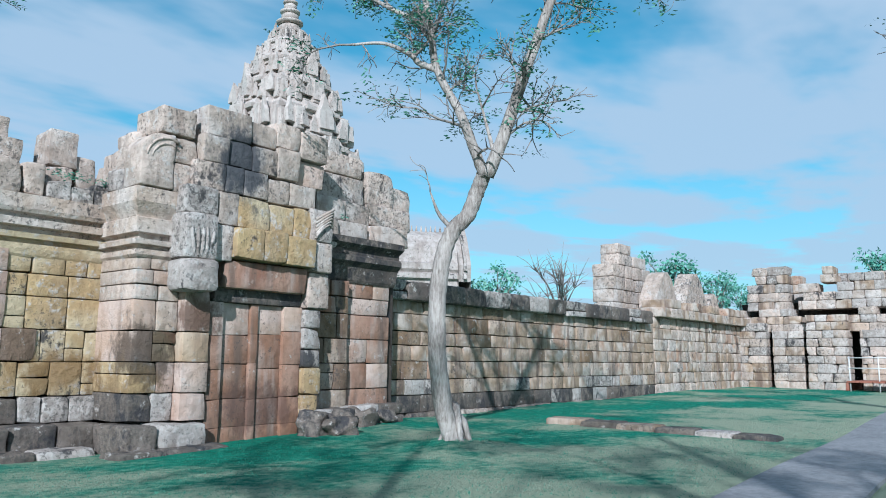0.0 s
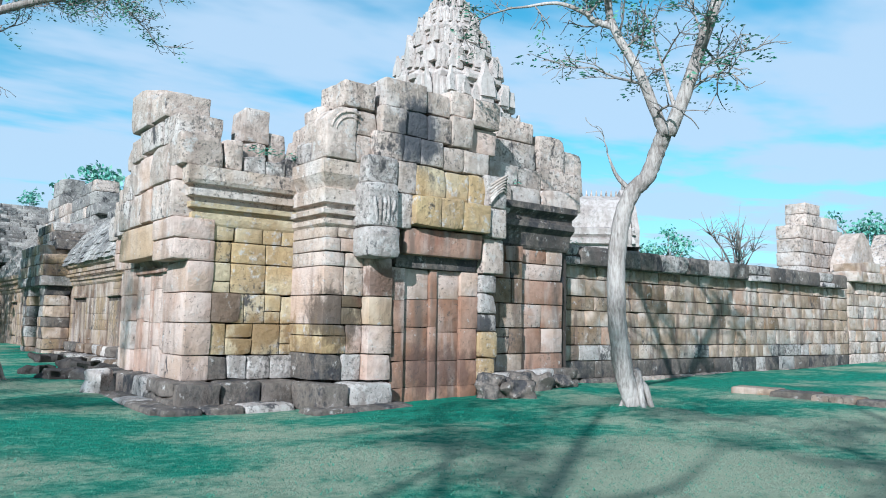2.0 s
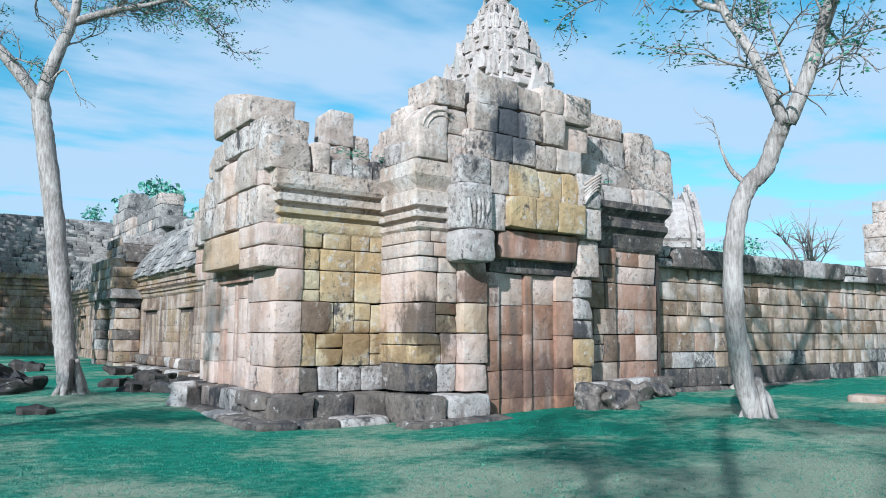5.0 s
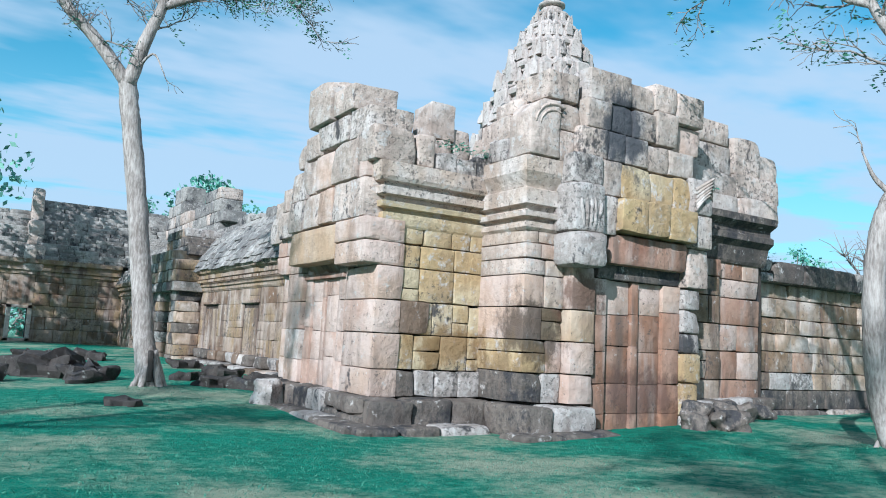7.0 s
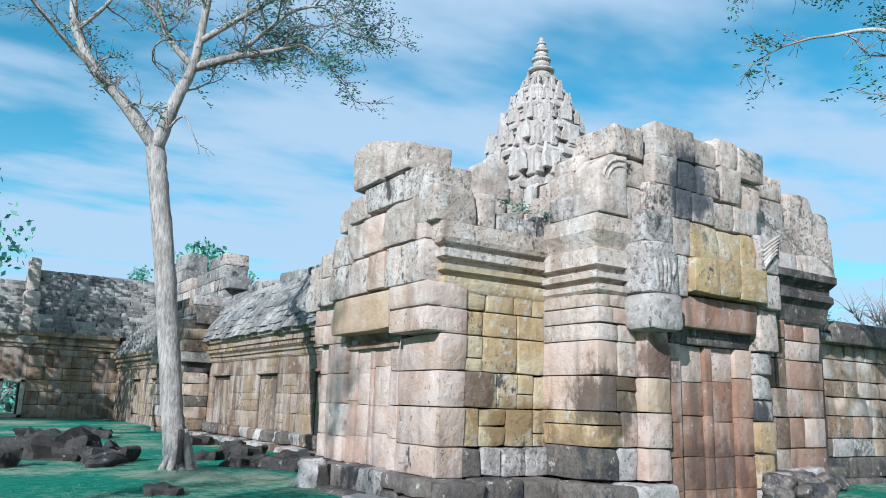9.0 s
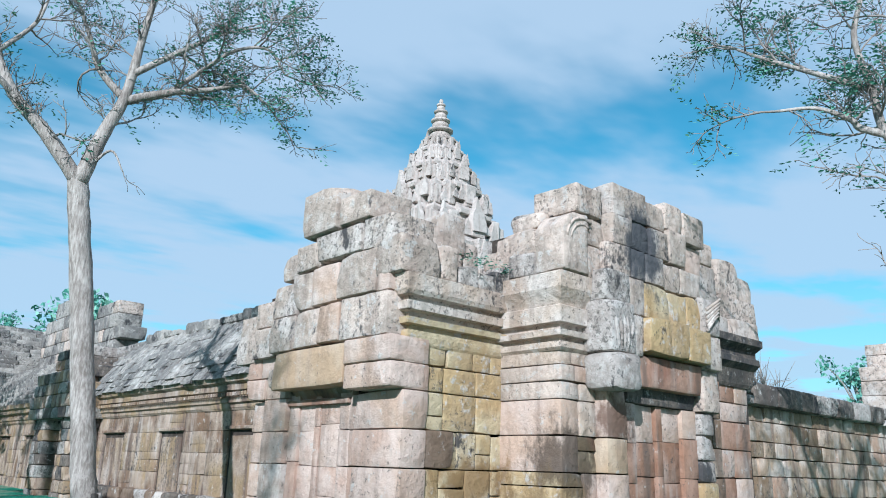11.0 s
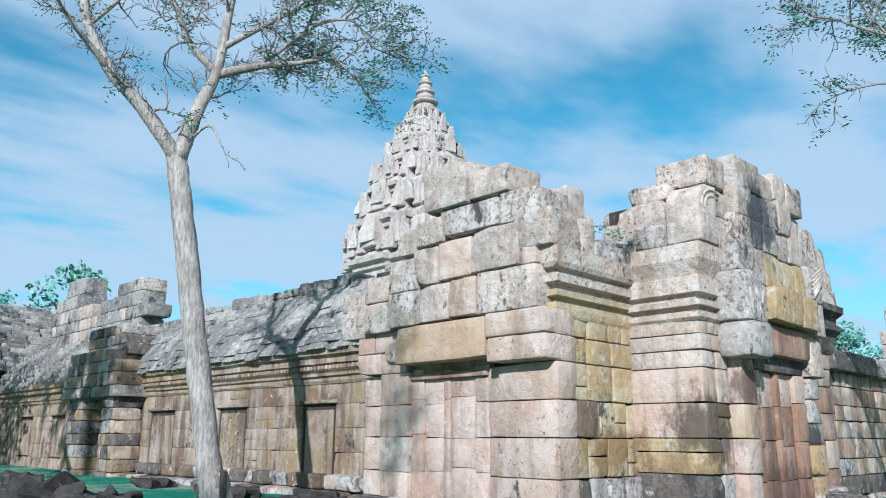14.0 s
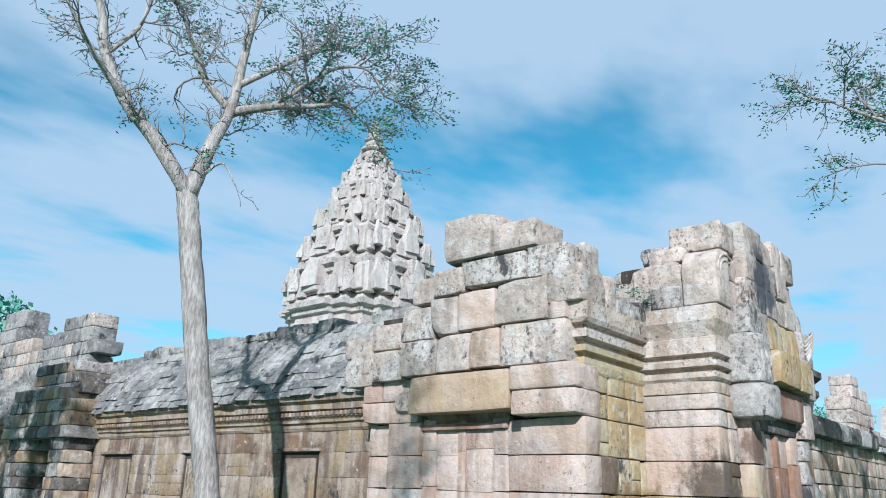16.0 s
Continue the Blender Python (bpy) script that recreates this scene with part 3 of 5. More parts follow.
    for x0, x1, a, b, y, m in ((7.2, 7.75, 2.86, 3.4, 10.66, YELLOW), (7.75, 8.25, 2.86, 3.4, 10.67, YELLOW), (8.25, 8.9, 2.86, 3.38, 10.68, YELLOW),
                               (6.9, 7.25, 2.8, 3.4, 10.8, GREY), (6.92, 7.32, 3.4, 3.95, 10.82, GREY),
                               (7.3, 7.95, 3.4, 3.93, 10.82, YELLOW), (7.95, 8.5, 3.4, 3.9, 10.84, YELLOW), (8.5, 8.92, 3.38, 3.92, 10.84, YELLOW),
                               (7.05, 7.42, 3.95, 4.42, 10.85, MOTTLED), (7.42, 7.9, 3.95, 4.4, 10.84, GREY), (7.9, 8.4, 3.92, 4.36, 10.86, GREY), (8.4, 9.0, 3.94, 4.36, 10.86, GREY),
                               (7.1, 7.6, 4.42, 4.88, 10.9, MOTTLED), (7.6, 8.1, 4.4, 4.86, 10.86, GREY), (8.1, 8.6, 4.38, 4.95, 10.84, GREY), (8.6, 9.3, 4.38, 4.85, 11.0, PINK),
                               (6.68, 7.55, 4.86, 5.36, 10.88, GREY), (7.55, 8.1, 4.9, 5.3, 10.92, GREY), (8.1, 8.65, 4.96, 5.42, 10.9, GREY), (8.65, 9.3, 4.86, 5.38, 10.9, GREY)):
        one(gate, "block", (x0 + 0.006, y, a), (x1 - 0.006, y + 0.55, b - 0.012), m, r=0.02, rough=0.016, n=7, tilt=random.uniform(-0.5, 0.5))
    for x0, x1, a, b, y in ((8.9, 9.4, 2.15, 2.8, 10.86), (8.88, 9.36, 2.8, 3.35, 10.76)):
        one(gate, "pilaster", (x0, y, a), (x1, y + 0.6, b), GREY, r=0.035, rough=0.025, n=7)
    one(gate, "carving", (8.86, 10.74, 3.35), (9.36, 11.3, 3.98), MOTTLED, r=0.08, rough=0.05, n=7, label="weathered carved serpent head block")
    for a, b in ((0.1, 0.62), (0.62, 1.1), (1.1, 1.42), (1.42, 1.8), (1.8, 2.14)):
        one(gate, "pilaster", (8.9, 10.94 + random.uniform(-0.02, 0.03), a), (9.28 + random.uniform(-0.04, 0.04), 11.4, b - 0.01), [YELLOW, MOTTLED][b > 1.3], r=0.04, rough=0.015, n=5)
    # relief of the serpent crest and of the standing figure
    hub = np.array((6, 12, 0))
    for k in range(6):
        v, f = tube(smooth_path([(8.92, 10.75, 3.4 + 0.07 * k), (9.0 + 0.03 * k, 10.69, 3.55 + 0.07 * k), (9.2 + 0.02 * k, 10.7, 3.68 + 0.06 * k), (9.34, 10.76, 3.62 + 0.07 * k)], 4), 0.028, 0.016, 7)
        mesh_ob("crest_scale", [np.array(q) - hub for q in v], f, GREY, gate)
    for x, top, lean in ((6.42, 3.35, 0.03), (6.5, 3.42, 0.0), (6.58, 3.45, -0.01), (6.66, 3.4, 0.0), (6.74, 3.3, -0.04)):
        v, f = tube(smooth_path([(x + lean, 10.72, 2.82), (x, 10.69, 3.0), (x - lean, 10.69, 3.2), (x, 10.74, top)], 6), 0.04, 0.022, 8, 0.3)
        mesh_ob("relief_fold", [np.array(q) - hub for q in v], f, MOTTLED, pier)
    for r, y in ((0.36, 10.975), (0.27, 10.98)):
        v, f = tube([(6.08 - r * math.sin(q), y, 4.28 + r * math.cos(q)) for q in np.linspace(-0.5, 1.45, 12)], 0.024, 0.02, 7, 0.2)
        mesh_ob("arch_moulding", [np.array(q) - hub for q in v], f, GREY, pier)
    # far shoulder of the pavilion
    east = wing("shoulder", (9.4, 11.7, -0.3), (12.0, 13.4, 4.4), "red and grey shoulder wall with big loose top blocks")
    for a, b in zip([0.3, 0.66, 1.17, 1.65, 2.14, 2.48], [0.66, 1.17, 1.65, 2.14, 2.48, 2.8]):
        # Stained and browned blocks give dark crust and also bough shade, in colour.
        put(east, "y", 11.42, 9.3, 10.42, a, b, [RED, STAINED, BROWNED], depth=0.5, long=0.6)
        put(east, "y", 11.58, 10.42, 11.75, a, b, [RED, PINK], depth=0.6, long=1.0)
    moulding("cornice", east, "y", -0.45, 3.35, 5.85, [(0, 2.78), (0.04, 2.84), (0.1, 3.1), (0.22, 3.2), (0.22, 3.3), (0.14, 3.34), (0.14, 3.44), (0.3, 3.54), (0.3, 3.66)], DARK, back=0.6)
    for x0, x1, a, b, y, m in ((9.4, 10.0, 3.4, 4.0, 11.3, GREY), (9.35, 10.3, 4.0, 4.45, 11.45, GREY), (9.6, 11.0, 4.45, 5.0, 11.65, GREY), (9.9, 10.95, 5.0, 5.45, 11.65, GREY),
                               (10.0, 10.9, 3.66, 4.0, 11.4, GREY), (10.3, 11.1, 3.98, 4.46, 11.55, GREY), (11.0, 12.2, 3.64, 4.06, 11.45, GREY), (11.1, 12.4, 4.06, 4.54, 11.6, GREY),
                               (11.1, 11.9, 4.52, 5.26, 11.65, GREY), (11.75, 12.5, 4.5, 5.02, 11.7, GREY)):
        one(east, "block", (x0, y, a), (x1 - 0.01, y + 0.9, b - 0.01), m, r=0.04, rough=0.03, n=7, tilt=random.uniform(-1, 1))
    # plinth: rough boulders under the walls
    foot = wing("plinth", (3.9, 12.2, -0.4), (11.9, 15.5, 0.2), "blackened rough plinth blocks half sunk in the lawn")
    def footing(axis, face, u0, u1, z0, z1, depth, long):
        put(foot, axis, face, u0, u1, z0, z1, [DARK, DARK, DARK, MOTTLED], depth=depth, long=long, out=0.06, r=0.05, rough=0.035, n=7, name="plinth_block")
    footing("x", 3.72, 12.0, 16.2, -0.2, 0.28, 0.6, 0.7)
    footing("y", 11.8, 3.75, 5.7, -0.2, 0.27, 0.6, 0.75)
    footing("y", 10.78, 5.55, 6.9, -0.2, 0.27, 1.0, 0.7)
    footing("y", 10.85, 8.95, 10.1, -0.15, 0.35, 0.8, 0.7)
    footing("y", 11.35, 10.1, 12.0, -0.15, 0.36, 0.6, 0.6)
    footing("x", 3.35, 11.6, 15.6, -0.3, -0.04, 0.5, 0.9)
    footing("y", 11.4, 3.4, 5.5, -0.3, -0.05, 0.6, 0.9)
    footing("y", 10.5, 5.3, 7.2, -0.3, -0.06, 0.6, 0.8)
    return hall


pavilion = corner_pavilion()


# ---------------------------------------------------------------- boundary wall running off from the pavilion
def enclosure_wall():
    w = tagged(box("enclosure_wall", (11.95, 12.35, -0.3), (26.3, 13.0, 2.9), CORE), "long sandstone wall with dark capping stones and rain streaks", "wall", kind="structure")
    rows = [0.05, 0.45, 0.8, 1.22, 1.58, 1.9, 2.3, 2.6]
    for a, b in zip(rows[:-1], rows[1:]):
        course(w, "y", 12.13, 11.9, 26.2, a, b, [DARK, DARK, DARK, MOTTLED] if a < 0.2 else [WALL, WALL, MOTTLED] if a < 0.5 else [WALL] * 9 + [STAINED], depth=0.4, long=0.72, out=0.025, r=0.014, rough=0.012)
    course(w, "y", 12.02, 11.8, 26.2, -0.25, 0.06, [DARK, DARK, GREY], depth=0.5, long=0.7, out=0.06, r=0.08, rough=0.04, n=5, name="footing")
    course(w, "y", 11.86, 11.9, 25.6, 2.58, 3.04, [DARK] * 6 + [MOTTLED], depth=1.3, long=0.95, out=0.05, r=0.07, rough=0.03, n=7, name="capping_stone")
    return w


enclosure_wall()


# ---------------------------------------------------------------- gallery with corbelled roof
def gallery():
    g = tagged(box("gallery", (6.15, 16.0, -0.4), (9.6, 45.0, 2.6), CORE), "long sandstone gallery with blind windows and stone roof", "gallery", kind="structure")
    mesh_ob("panel_back", *wall_with_panels(6.17, 16.0, 45.0, -0.4, 2.5, [], 0, 0), GALLERY, g, smooth=False)
    panels = [(19.75, 21.0), (23.4, 24.8), (27.3, 28.9), (36, 37.4), (39.5, 41)]
    edges = [16.0] + [v for p in panels for v in p] + [45.0]
    rows = [-0.35, 0.35, 0.86, 1.36, 1.86, 2.34]
    for k, (a, b) in enumerate(zip(rows[:-1], rows[1:])):
        if k in (0, 4):
            course(g, "x", 6.1, 16.0, 45.0, a, b, GALLERY, depth=0.3, long=0.95, out=0.004, r=0.005, rough=0.002, gap=0.004)
        else:
            for e in range(0, len(edges), 2):
                course(g, "x", 6.1, edges[e], edges[e + 1], a, b, GALLERY, depth=0.3, long=0.9, out=0.004, r=0.005, rough=0.002, gap=0.004)
    for a, b in panels:
        box("panel_head", (6.03, a - 0.06, 1.88), (6.2, b + 0.06, 1.95), GALLERY, g)
        box("panel_rib", (6.12, a + 0.12, 0.4), (6.2, b - 0.12, 1.74), GALLERY, g)
    for z0, z1, x, long in ((-0.35, 0.1, 5.55, 0.8), (0.1, 0.42, 5.85, 0.7)):
        course(g, "x", x, 16.4, 29.4, z0, z1, [DARK, GREY, MOTTLED, BROWNED], depth=0.7, long=long, out=0.1, r=0.06, rough=0.05, n=6, name="footing_stone")
    prof = [(0.02, 2.3), (0.06, 2.36), (0.06, 2.44), (0.12, 2.47), (0.12, 2.55), (0.06, 2.58), (0.06, 2.66), (0.2, 2.72), (0.2, 2.84), (0.3, 2.9), (0.34, 3.04)]
    moulding("cornice", g, "x", 6.1, 16.0, 45.0, prof, GALLERY, back=0.4, steps=0.6, wear=0.012)
    # roof: rising courses of worn stones
    rows = 10
    rest = Heap()
    for k in range(rows):
        t0 = k / rows
        x = 5.82 + 1.6 * t0 ** 1.35
        z, top = 3.02 + 1.85 * t0, 3.02 + 1.85 * (k + 1) / rows
        course(g, "x", x, 16.0, 29.6, z, top + 0.04, ROOFING, depth=0.8, long=0.52, out=0.035, r=0.03, rough=0.02, n=4, name="roof_stone", gap=0.016)
        for c in g.children:
            if c.name.startswith("roof_stone") and abs(c.location.z - (z + top + 0.04) / 2) < 0.01:
                c.location.z += random.uniform(-0.02, 0.02)
                c.rotation_euler = (random.uniform(-0.03, 0.03), -0.1 + random.uniform(-0.05, 0.05), random.uniform(-0.03, 0.03))
                for q in c.data.vertices:
                    if q.co.x < 0:
                        q.co.x -= 0.17 * max(0.0, 0.5 - q.co.z / 0.2)
        u = 29.6
        while u < 45:
            w = random.uniform(0.6, 1.3)
            v, f = rough_box((0.8, w - 0.02, top - z + 0.03), 0.03, 0.014, 4)
            rest.add(v + np.array((x + 0.4 + random.uniform(-0.025, 0.025), u + w / 2, (z + top) / 2)), f)
            u += w
    u = 16.2
    while u < 29.4:
        w = random.uniform(0.35, 0.8)
        if random.random() < 0.75:
            stone(g, "ridge_stone", (7.45, u + w / 2, 4.88), (0.7, w - 0.03, random.uniform(0.16, 0.42)), ROOFING, 0.05, 0.03, 6, random.uniform(-6, 6))
        u += w
    tagged(mesh_ob("far_roof_courses", rest.v, rest.f, ROOFING, g, crisp=34), kind="stuff")
    bead = bpy.data.meshes.new("dentil")
    v, f = rough_box((0.1, 0.075, 0.09), 0.02, 0)
    bead.from_pydata([tuple(q) for q in v], [], f)
    bead.materials.append(GALLERY)
    for k in range(100):
        ob = new("dentil", bead)
        ob.parent = g
        ob.location = (5.9, 16.1 + k * 0.134, 2.63)
    roof = mesh_ob("roof_core", *prism([(6.1, 2.9), (6.6, 3.7), (7.5, 4.75), (8.4, 4.75), (9.6, 2.9)], 16.0, 45.0), ROOFING, g, smooth=False)
    return g


def prism(outline, y0, y1):
    k = len(outline)
    verts = [(x, y0, z) for x, z in outline] + [(x, y1, z) for x, z in outline]
    faces = [(i, (i + 1) % k, (i + 1) % k + k, i + k) for i in range(k)] + [tuple(range(k))[::-1], tuple(range(k, 2 * k))]
    return verts, [f[::-1] for f in faces]


def wall_with_panels(x, y0, y1, z0, z1, panels, pz0, pz1, sink=0.06):
    """A wall face towards -x with sunk blind windows and a ledge over each."""
    verts, faces = [], []

    def quad(*pts):
        i = len(verts)
        verts.extend(pts)
        faces.append(tuple(range(i, i + 4)))

    edges = [y0] + [v for p in panels for v in p] + [y1]
    for i in range(0, len(edges), 2):
        a, b = edges[i], edges[i + 1]
        quad((x, a, z0), (x, a, z1), (x, b, z1), (x, b, z0))
    for a, b in panels:
        quad((x, a, z0), (x, a, pz0), (x, b, pz0), (x, b, z0))
        quad((x, a, pz1), (x, a, z1), (x, b, z1), (x, b, pz1))
        s = x + sink
        quad((s, a, pz0), (s, a, pz1), (s, b, pz1), (s, b, pz0))
        quad((x, a, pz0), (x, a, pz1), (s, a, pz1), (s, a, pz0))
        quad((x, b, pz1), (x, b, pz0), (s, b, pz0), (s, b, pz1))
        quad((x, a, pz1), (x, b, pz1), (s, b, pz1), (s, a, pz1))
        quad((x, b, pz0), (x, a, pz0), (s, a, pz0), (s, b, pz0))
    return verts, faces


gallery()


# ---------------------------------------------------------------- great tower far behind
def great_tower():
    t = tagged(empty("temple_tower", (52.9, 67.5, 0)), "tall pale sandstone temple tower with tiered carved storeys", "tower")
    tiers = [(0.0, 16.0, 9.6), (16.0, 20.4, 8.6), (20.4, 25.0, 7.7), (25.0, 28.7, 6.6), (28.7, 31.9, 5.4), (31.9, 34.7, 4.15), (34.7, 36.9, 3.05), (36.9, 38.5, 2.1)]
    for i, (a, b, w) in enumerate(tiers):
        v, f = redented(w, a, b)
        tier = mesh_ob("storey", v, f, SPIRE, t, smooth=False)
        if i < 2:
            continue
        # leaf-shaped antefixes standing on the cornice, a niche in the middle of each side
        h = (b - a) * 0.68
        for side in range(4):
            for s, d, wide, tall in ((0, 1.0, 0.3, 0.85), (-0.47, 0.93, 0.17, 0.7), (0.47, 0.93, 0.17, 0.7), (-0.72, 0.8, 0.15, 0.62), (0.72, 0.8, 0.15, 0.62)):
                x, y = d * w * 0.93, s * w
                for _ in range(side):
                    x, y = -y, x
                v, f = rough_box((w * 0.22, w * wide, (b - a) * tall * random.uniform(0.85, 1.15)), 0.12, 0.1, 3)
                ob = mesh_ob("niche", v, f, SPIRE, tier, smooth=False)
                ob.location = (x, y, a + (b - a) * tall * 0.5)
                ob.rotation_euler = (0, 0, math.pi / 2 * side + random.uniform(-0.1, 0.1))
            for s, d, big in ((0, 1.06, 1.5), (-0.21, 1.03, 0.8), (0.21, 1.03, 0.8), (-0.4, 1.02, 0.85), (0.4, 1.02, 0.85), (-0.62, 0.95, 0.95), (0.62, 0.95, 0.95), (0.76, 0.76, 1.0)):
                x, y = d * w * 0.96, s * w
                for _ in range(side):
                    x, y = -y, x
                leaf = antefix(w * 0.1 * big, h * big * random.uniform(0.5, 1.1))
                ob = mesh_ob("antefix", *leaf, SPIRE, tier, smooth=False)
                ob.location = (x, y, a + random.uniform(-0.1, 0.35) * h)
                ob.rotation_euler = (random.uniform(-0.12, 0.12), random.uniform(-0.1, 0.1), math.pi / 2 * side + random.uniform(-0.25, 0.25))
    z = 38.3
    for r, h in ((1.25, 1.1), (1.55, 0.5), (1.0, 0.9), (1.15, 0.45), (0.75, 0.8), (0.85, 0.4), (0.5, 0.6), (0.55, 0.35), (0.25, 0.6)):
        mesh_ob("lotus_ring", *lathe([(r * 0.75, z), (r, z + h * 0.3), (r, z + h * 0.7), (r * 0.7, z + h)]), SPIRE, t)
        z += h * 0.96
    return t


def lathe(profile, sides=14):
    verts, faces = [], []
    for r, z in profile:
        verts += [(r * math.cos(2 * math.pi * s / sides), r * math.sin(2 * math.pi * s / sides), z) for s in range(sides)]
    for i in range(len(profile) - 1):
        for s in range(sides):
            a, b = i * sides + s, i * sides + (s + 1) % sides
            faces.append((a, b, b + sides, a + sides))
    return verts, faces + [tuple(range(sides))[::-1], tuple(range((len(profile) - 1) * sides, len(profile) * sides))]


def antefix(w, h):
    """A pointed leaf of stone, thick at its foot."""
    out = [(-1, 0), (-1.05, 0.3), (-0.85, 0.55), (-0.45, 0.72), (-0.2, 0.95), (0, 1.1), (0.2, 0.95), (0.45, 0.72), (0.85, 0.55), (1.05, 0.3), (1, 0)]
    k = len(out)
    verts = [(w * (0.4 - 0.3 * z), y * w, z * h) for y, z in out] + [(-w * 0.5, y * w, z * h) for y, z in out]
    faces = [tuple(range(k))[::-1], tuple(range(k, 2 * k))] + [(i, (i + 1) % k, (i + 1) % k + k, i + k) for i in range(k)]
    return verts, faces


def redented(w, a, b):
    """A stepped square storey with a heavy cornice: half width w, from height a to b."""
    h = b - a
    plan = []
    for sx, sy, order in ((1, 1, 1), (-1, 1, -1), (-1, -1, 1), (1, -1, -1)):
        c = [(1.0, 0.36), (0.9, 0.36), (0.9, 0.58), (0.78, 0.58), (0.78, 0.78), (0.58, 0.78), (0.58, 0.9), (0.36, 0.9), (0.36, 1.0)]
        plan += [(sx * x, sy * y) for x, y in c[::order]]
    levels = [(0, 0.97), (0.1, 0.97), (0.13, 0.88), (0.5, 0.85), (0.53, 0.9), (0.64, 0.9), (0.68, 0.97), (0.8, 0.98), (0.84, 0.9), (1.0, 0.84)]
    verts, faces, k = [], [], len(plan)
    for lz, s in levels:
        verts += [(x * w * s, y * w * s, a + lz * h) for x, y in plan]
    for j in range(len(levels) - 1):
        for i in range(k):
            faces.append((j * k + i, j * k + (i + 1) % k, (j + 1) * k + (i + 1) % k, (j + 1) * k + i))
    faces.append(tuple(range((len(levels) - 1) * k, len(levels) * k)))
    return verts, faces


great_tower()


# ---------------------------------------------------------------- trees
def leaf_spray(heap, at, rng, size=0.07, count=10, spread=0.28):
    """A feathery spray of small leaflets round a twig's end."""
    at = np.array(at)
    axis = np.array((rng.gauss(0, 1), rng.gauss(0, 1), rng.gauss(-0.15, 0.35)))
    axis /= np.linalg.norm(axis)
    side = np.cross(axis, (0, 0, 1))
    side /= max(1e-6, np.linalg.norm(side))
    for k in range(count):
        s = (k // 2 + 0.5) / (count / 2)
        w = side * (1 if k % 2 else -1)
        c = at + axis * spread * 2 * s + w * size * 0.6 + np.array((rng.gauss(0, 0.03), rng.gauss(0, 0.03), rng.gauss(0, 0.03)))
        u = (w + axis * 0.5) * size * rng.uniform(0.7, 1.25)
        q = axis * size * 0.42 + np.array((0, 0, rng.uniform(-0.4, 0.4) * size))
        heap.add([c - u * 0.5, c + q * 0.5, c + u * 0.6, c - q * 0.5], [(0, 1, 2, 3)])


def branch_out(twigs, leaves, start, way, length, r, rng, depth, leafy, size):
    """Crooked side branches that fork down to twigs."""
    pts, p, d = [np.array(start)], np.array(start), np.array(way) / np.linalg.norm(way)
    steps = 5 if depth else 4
    for i in range(steps):
        d = d + np.array((rng.gauss(0, 0.22), rng.gauss(0, 0.22), rng.gauss(0.02, 0.2)))
        d /= np.linalg.norm(d)
        p = p + d * length / steps
        pts.append(p)
    twigs.add(*tube(pts, r, max(0.006, r * 0.4), 5 if depth else 3, 0.08, 1.0, rng))
    if depth == 0:
        if rng.random() < (leafy(pts[0]) if callable(leafy) else leafy):
            for q in pts[2:]:
                if rng.random() < 0.75:
                    leaf_spray(leaves, q, rng, size, 10, 0.2)
        return
    for i in range(1, len(pts)):
        for _ in range(rng.choice((1, 1, 2))):
            side = np.array((rng.gauss(0, 1), rng.gauss(0, 1), rng.gauss(0.1, 0.6)))
            side /= np.linalg.norm(side)
            w = (pts[i] - pts[i - 1]) / np.linalg.norm(pts[i] - pts[i - 1])
            branch_out(twigs, leaves, pts[i], w * 0.9 + side * 0.8, length * rng.uniform(0.35, 0.6), r * 0.5, rng, depth - 1, leafy, size)


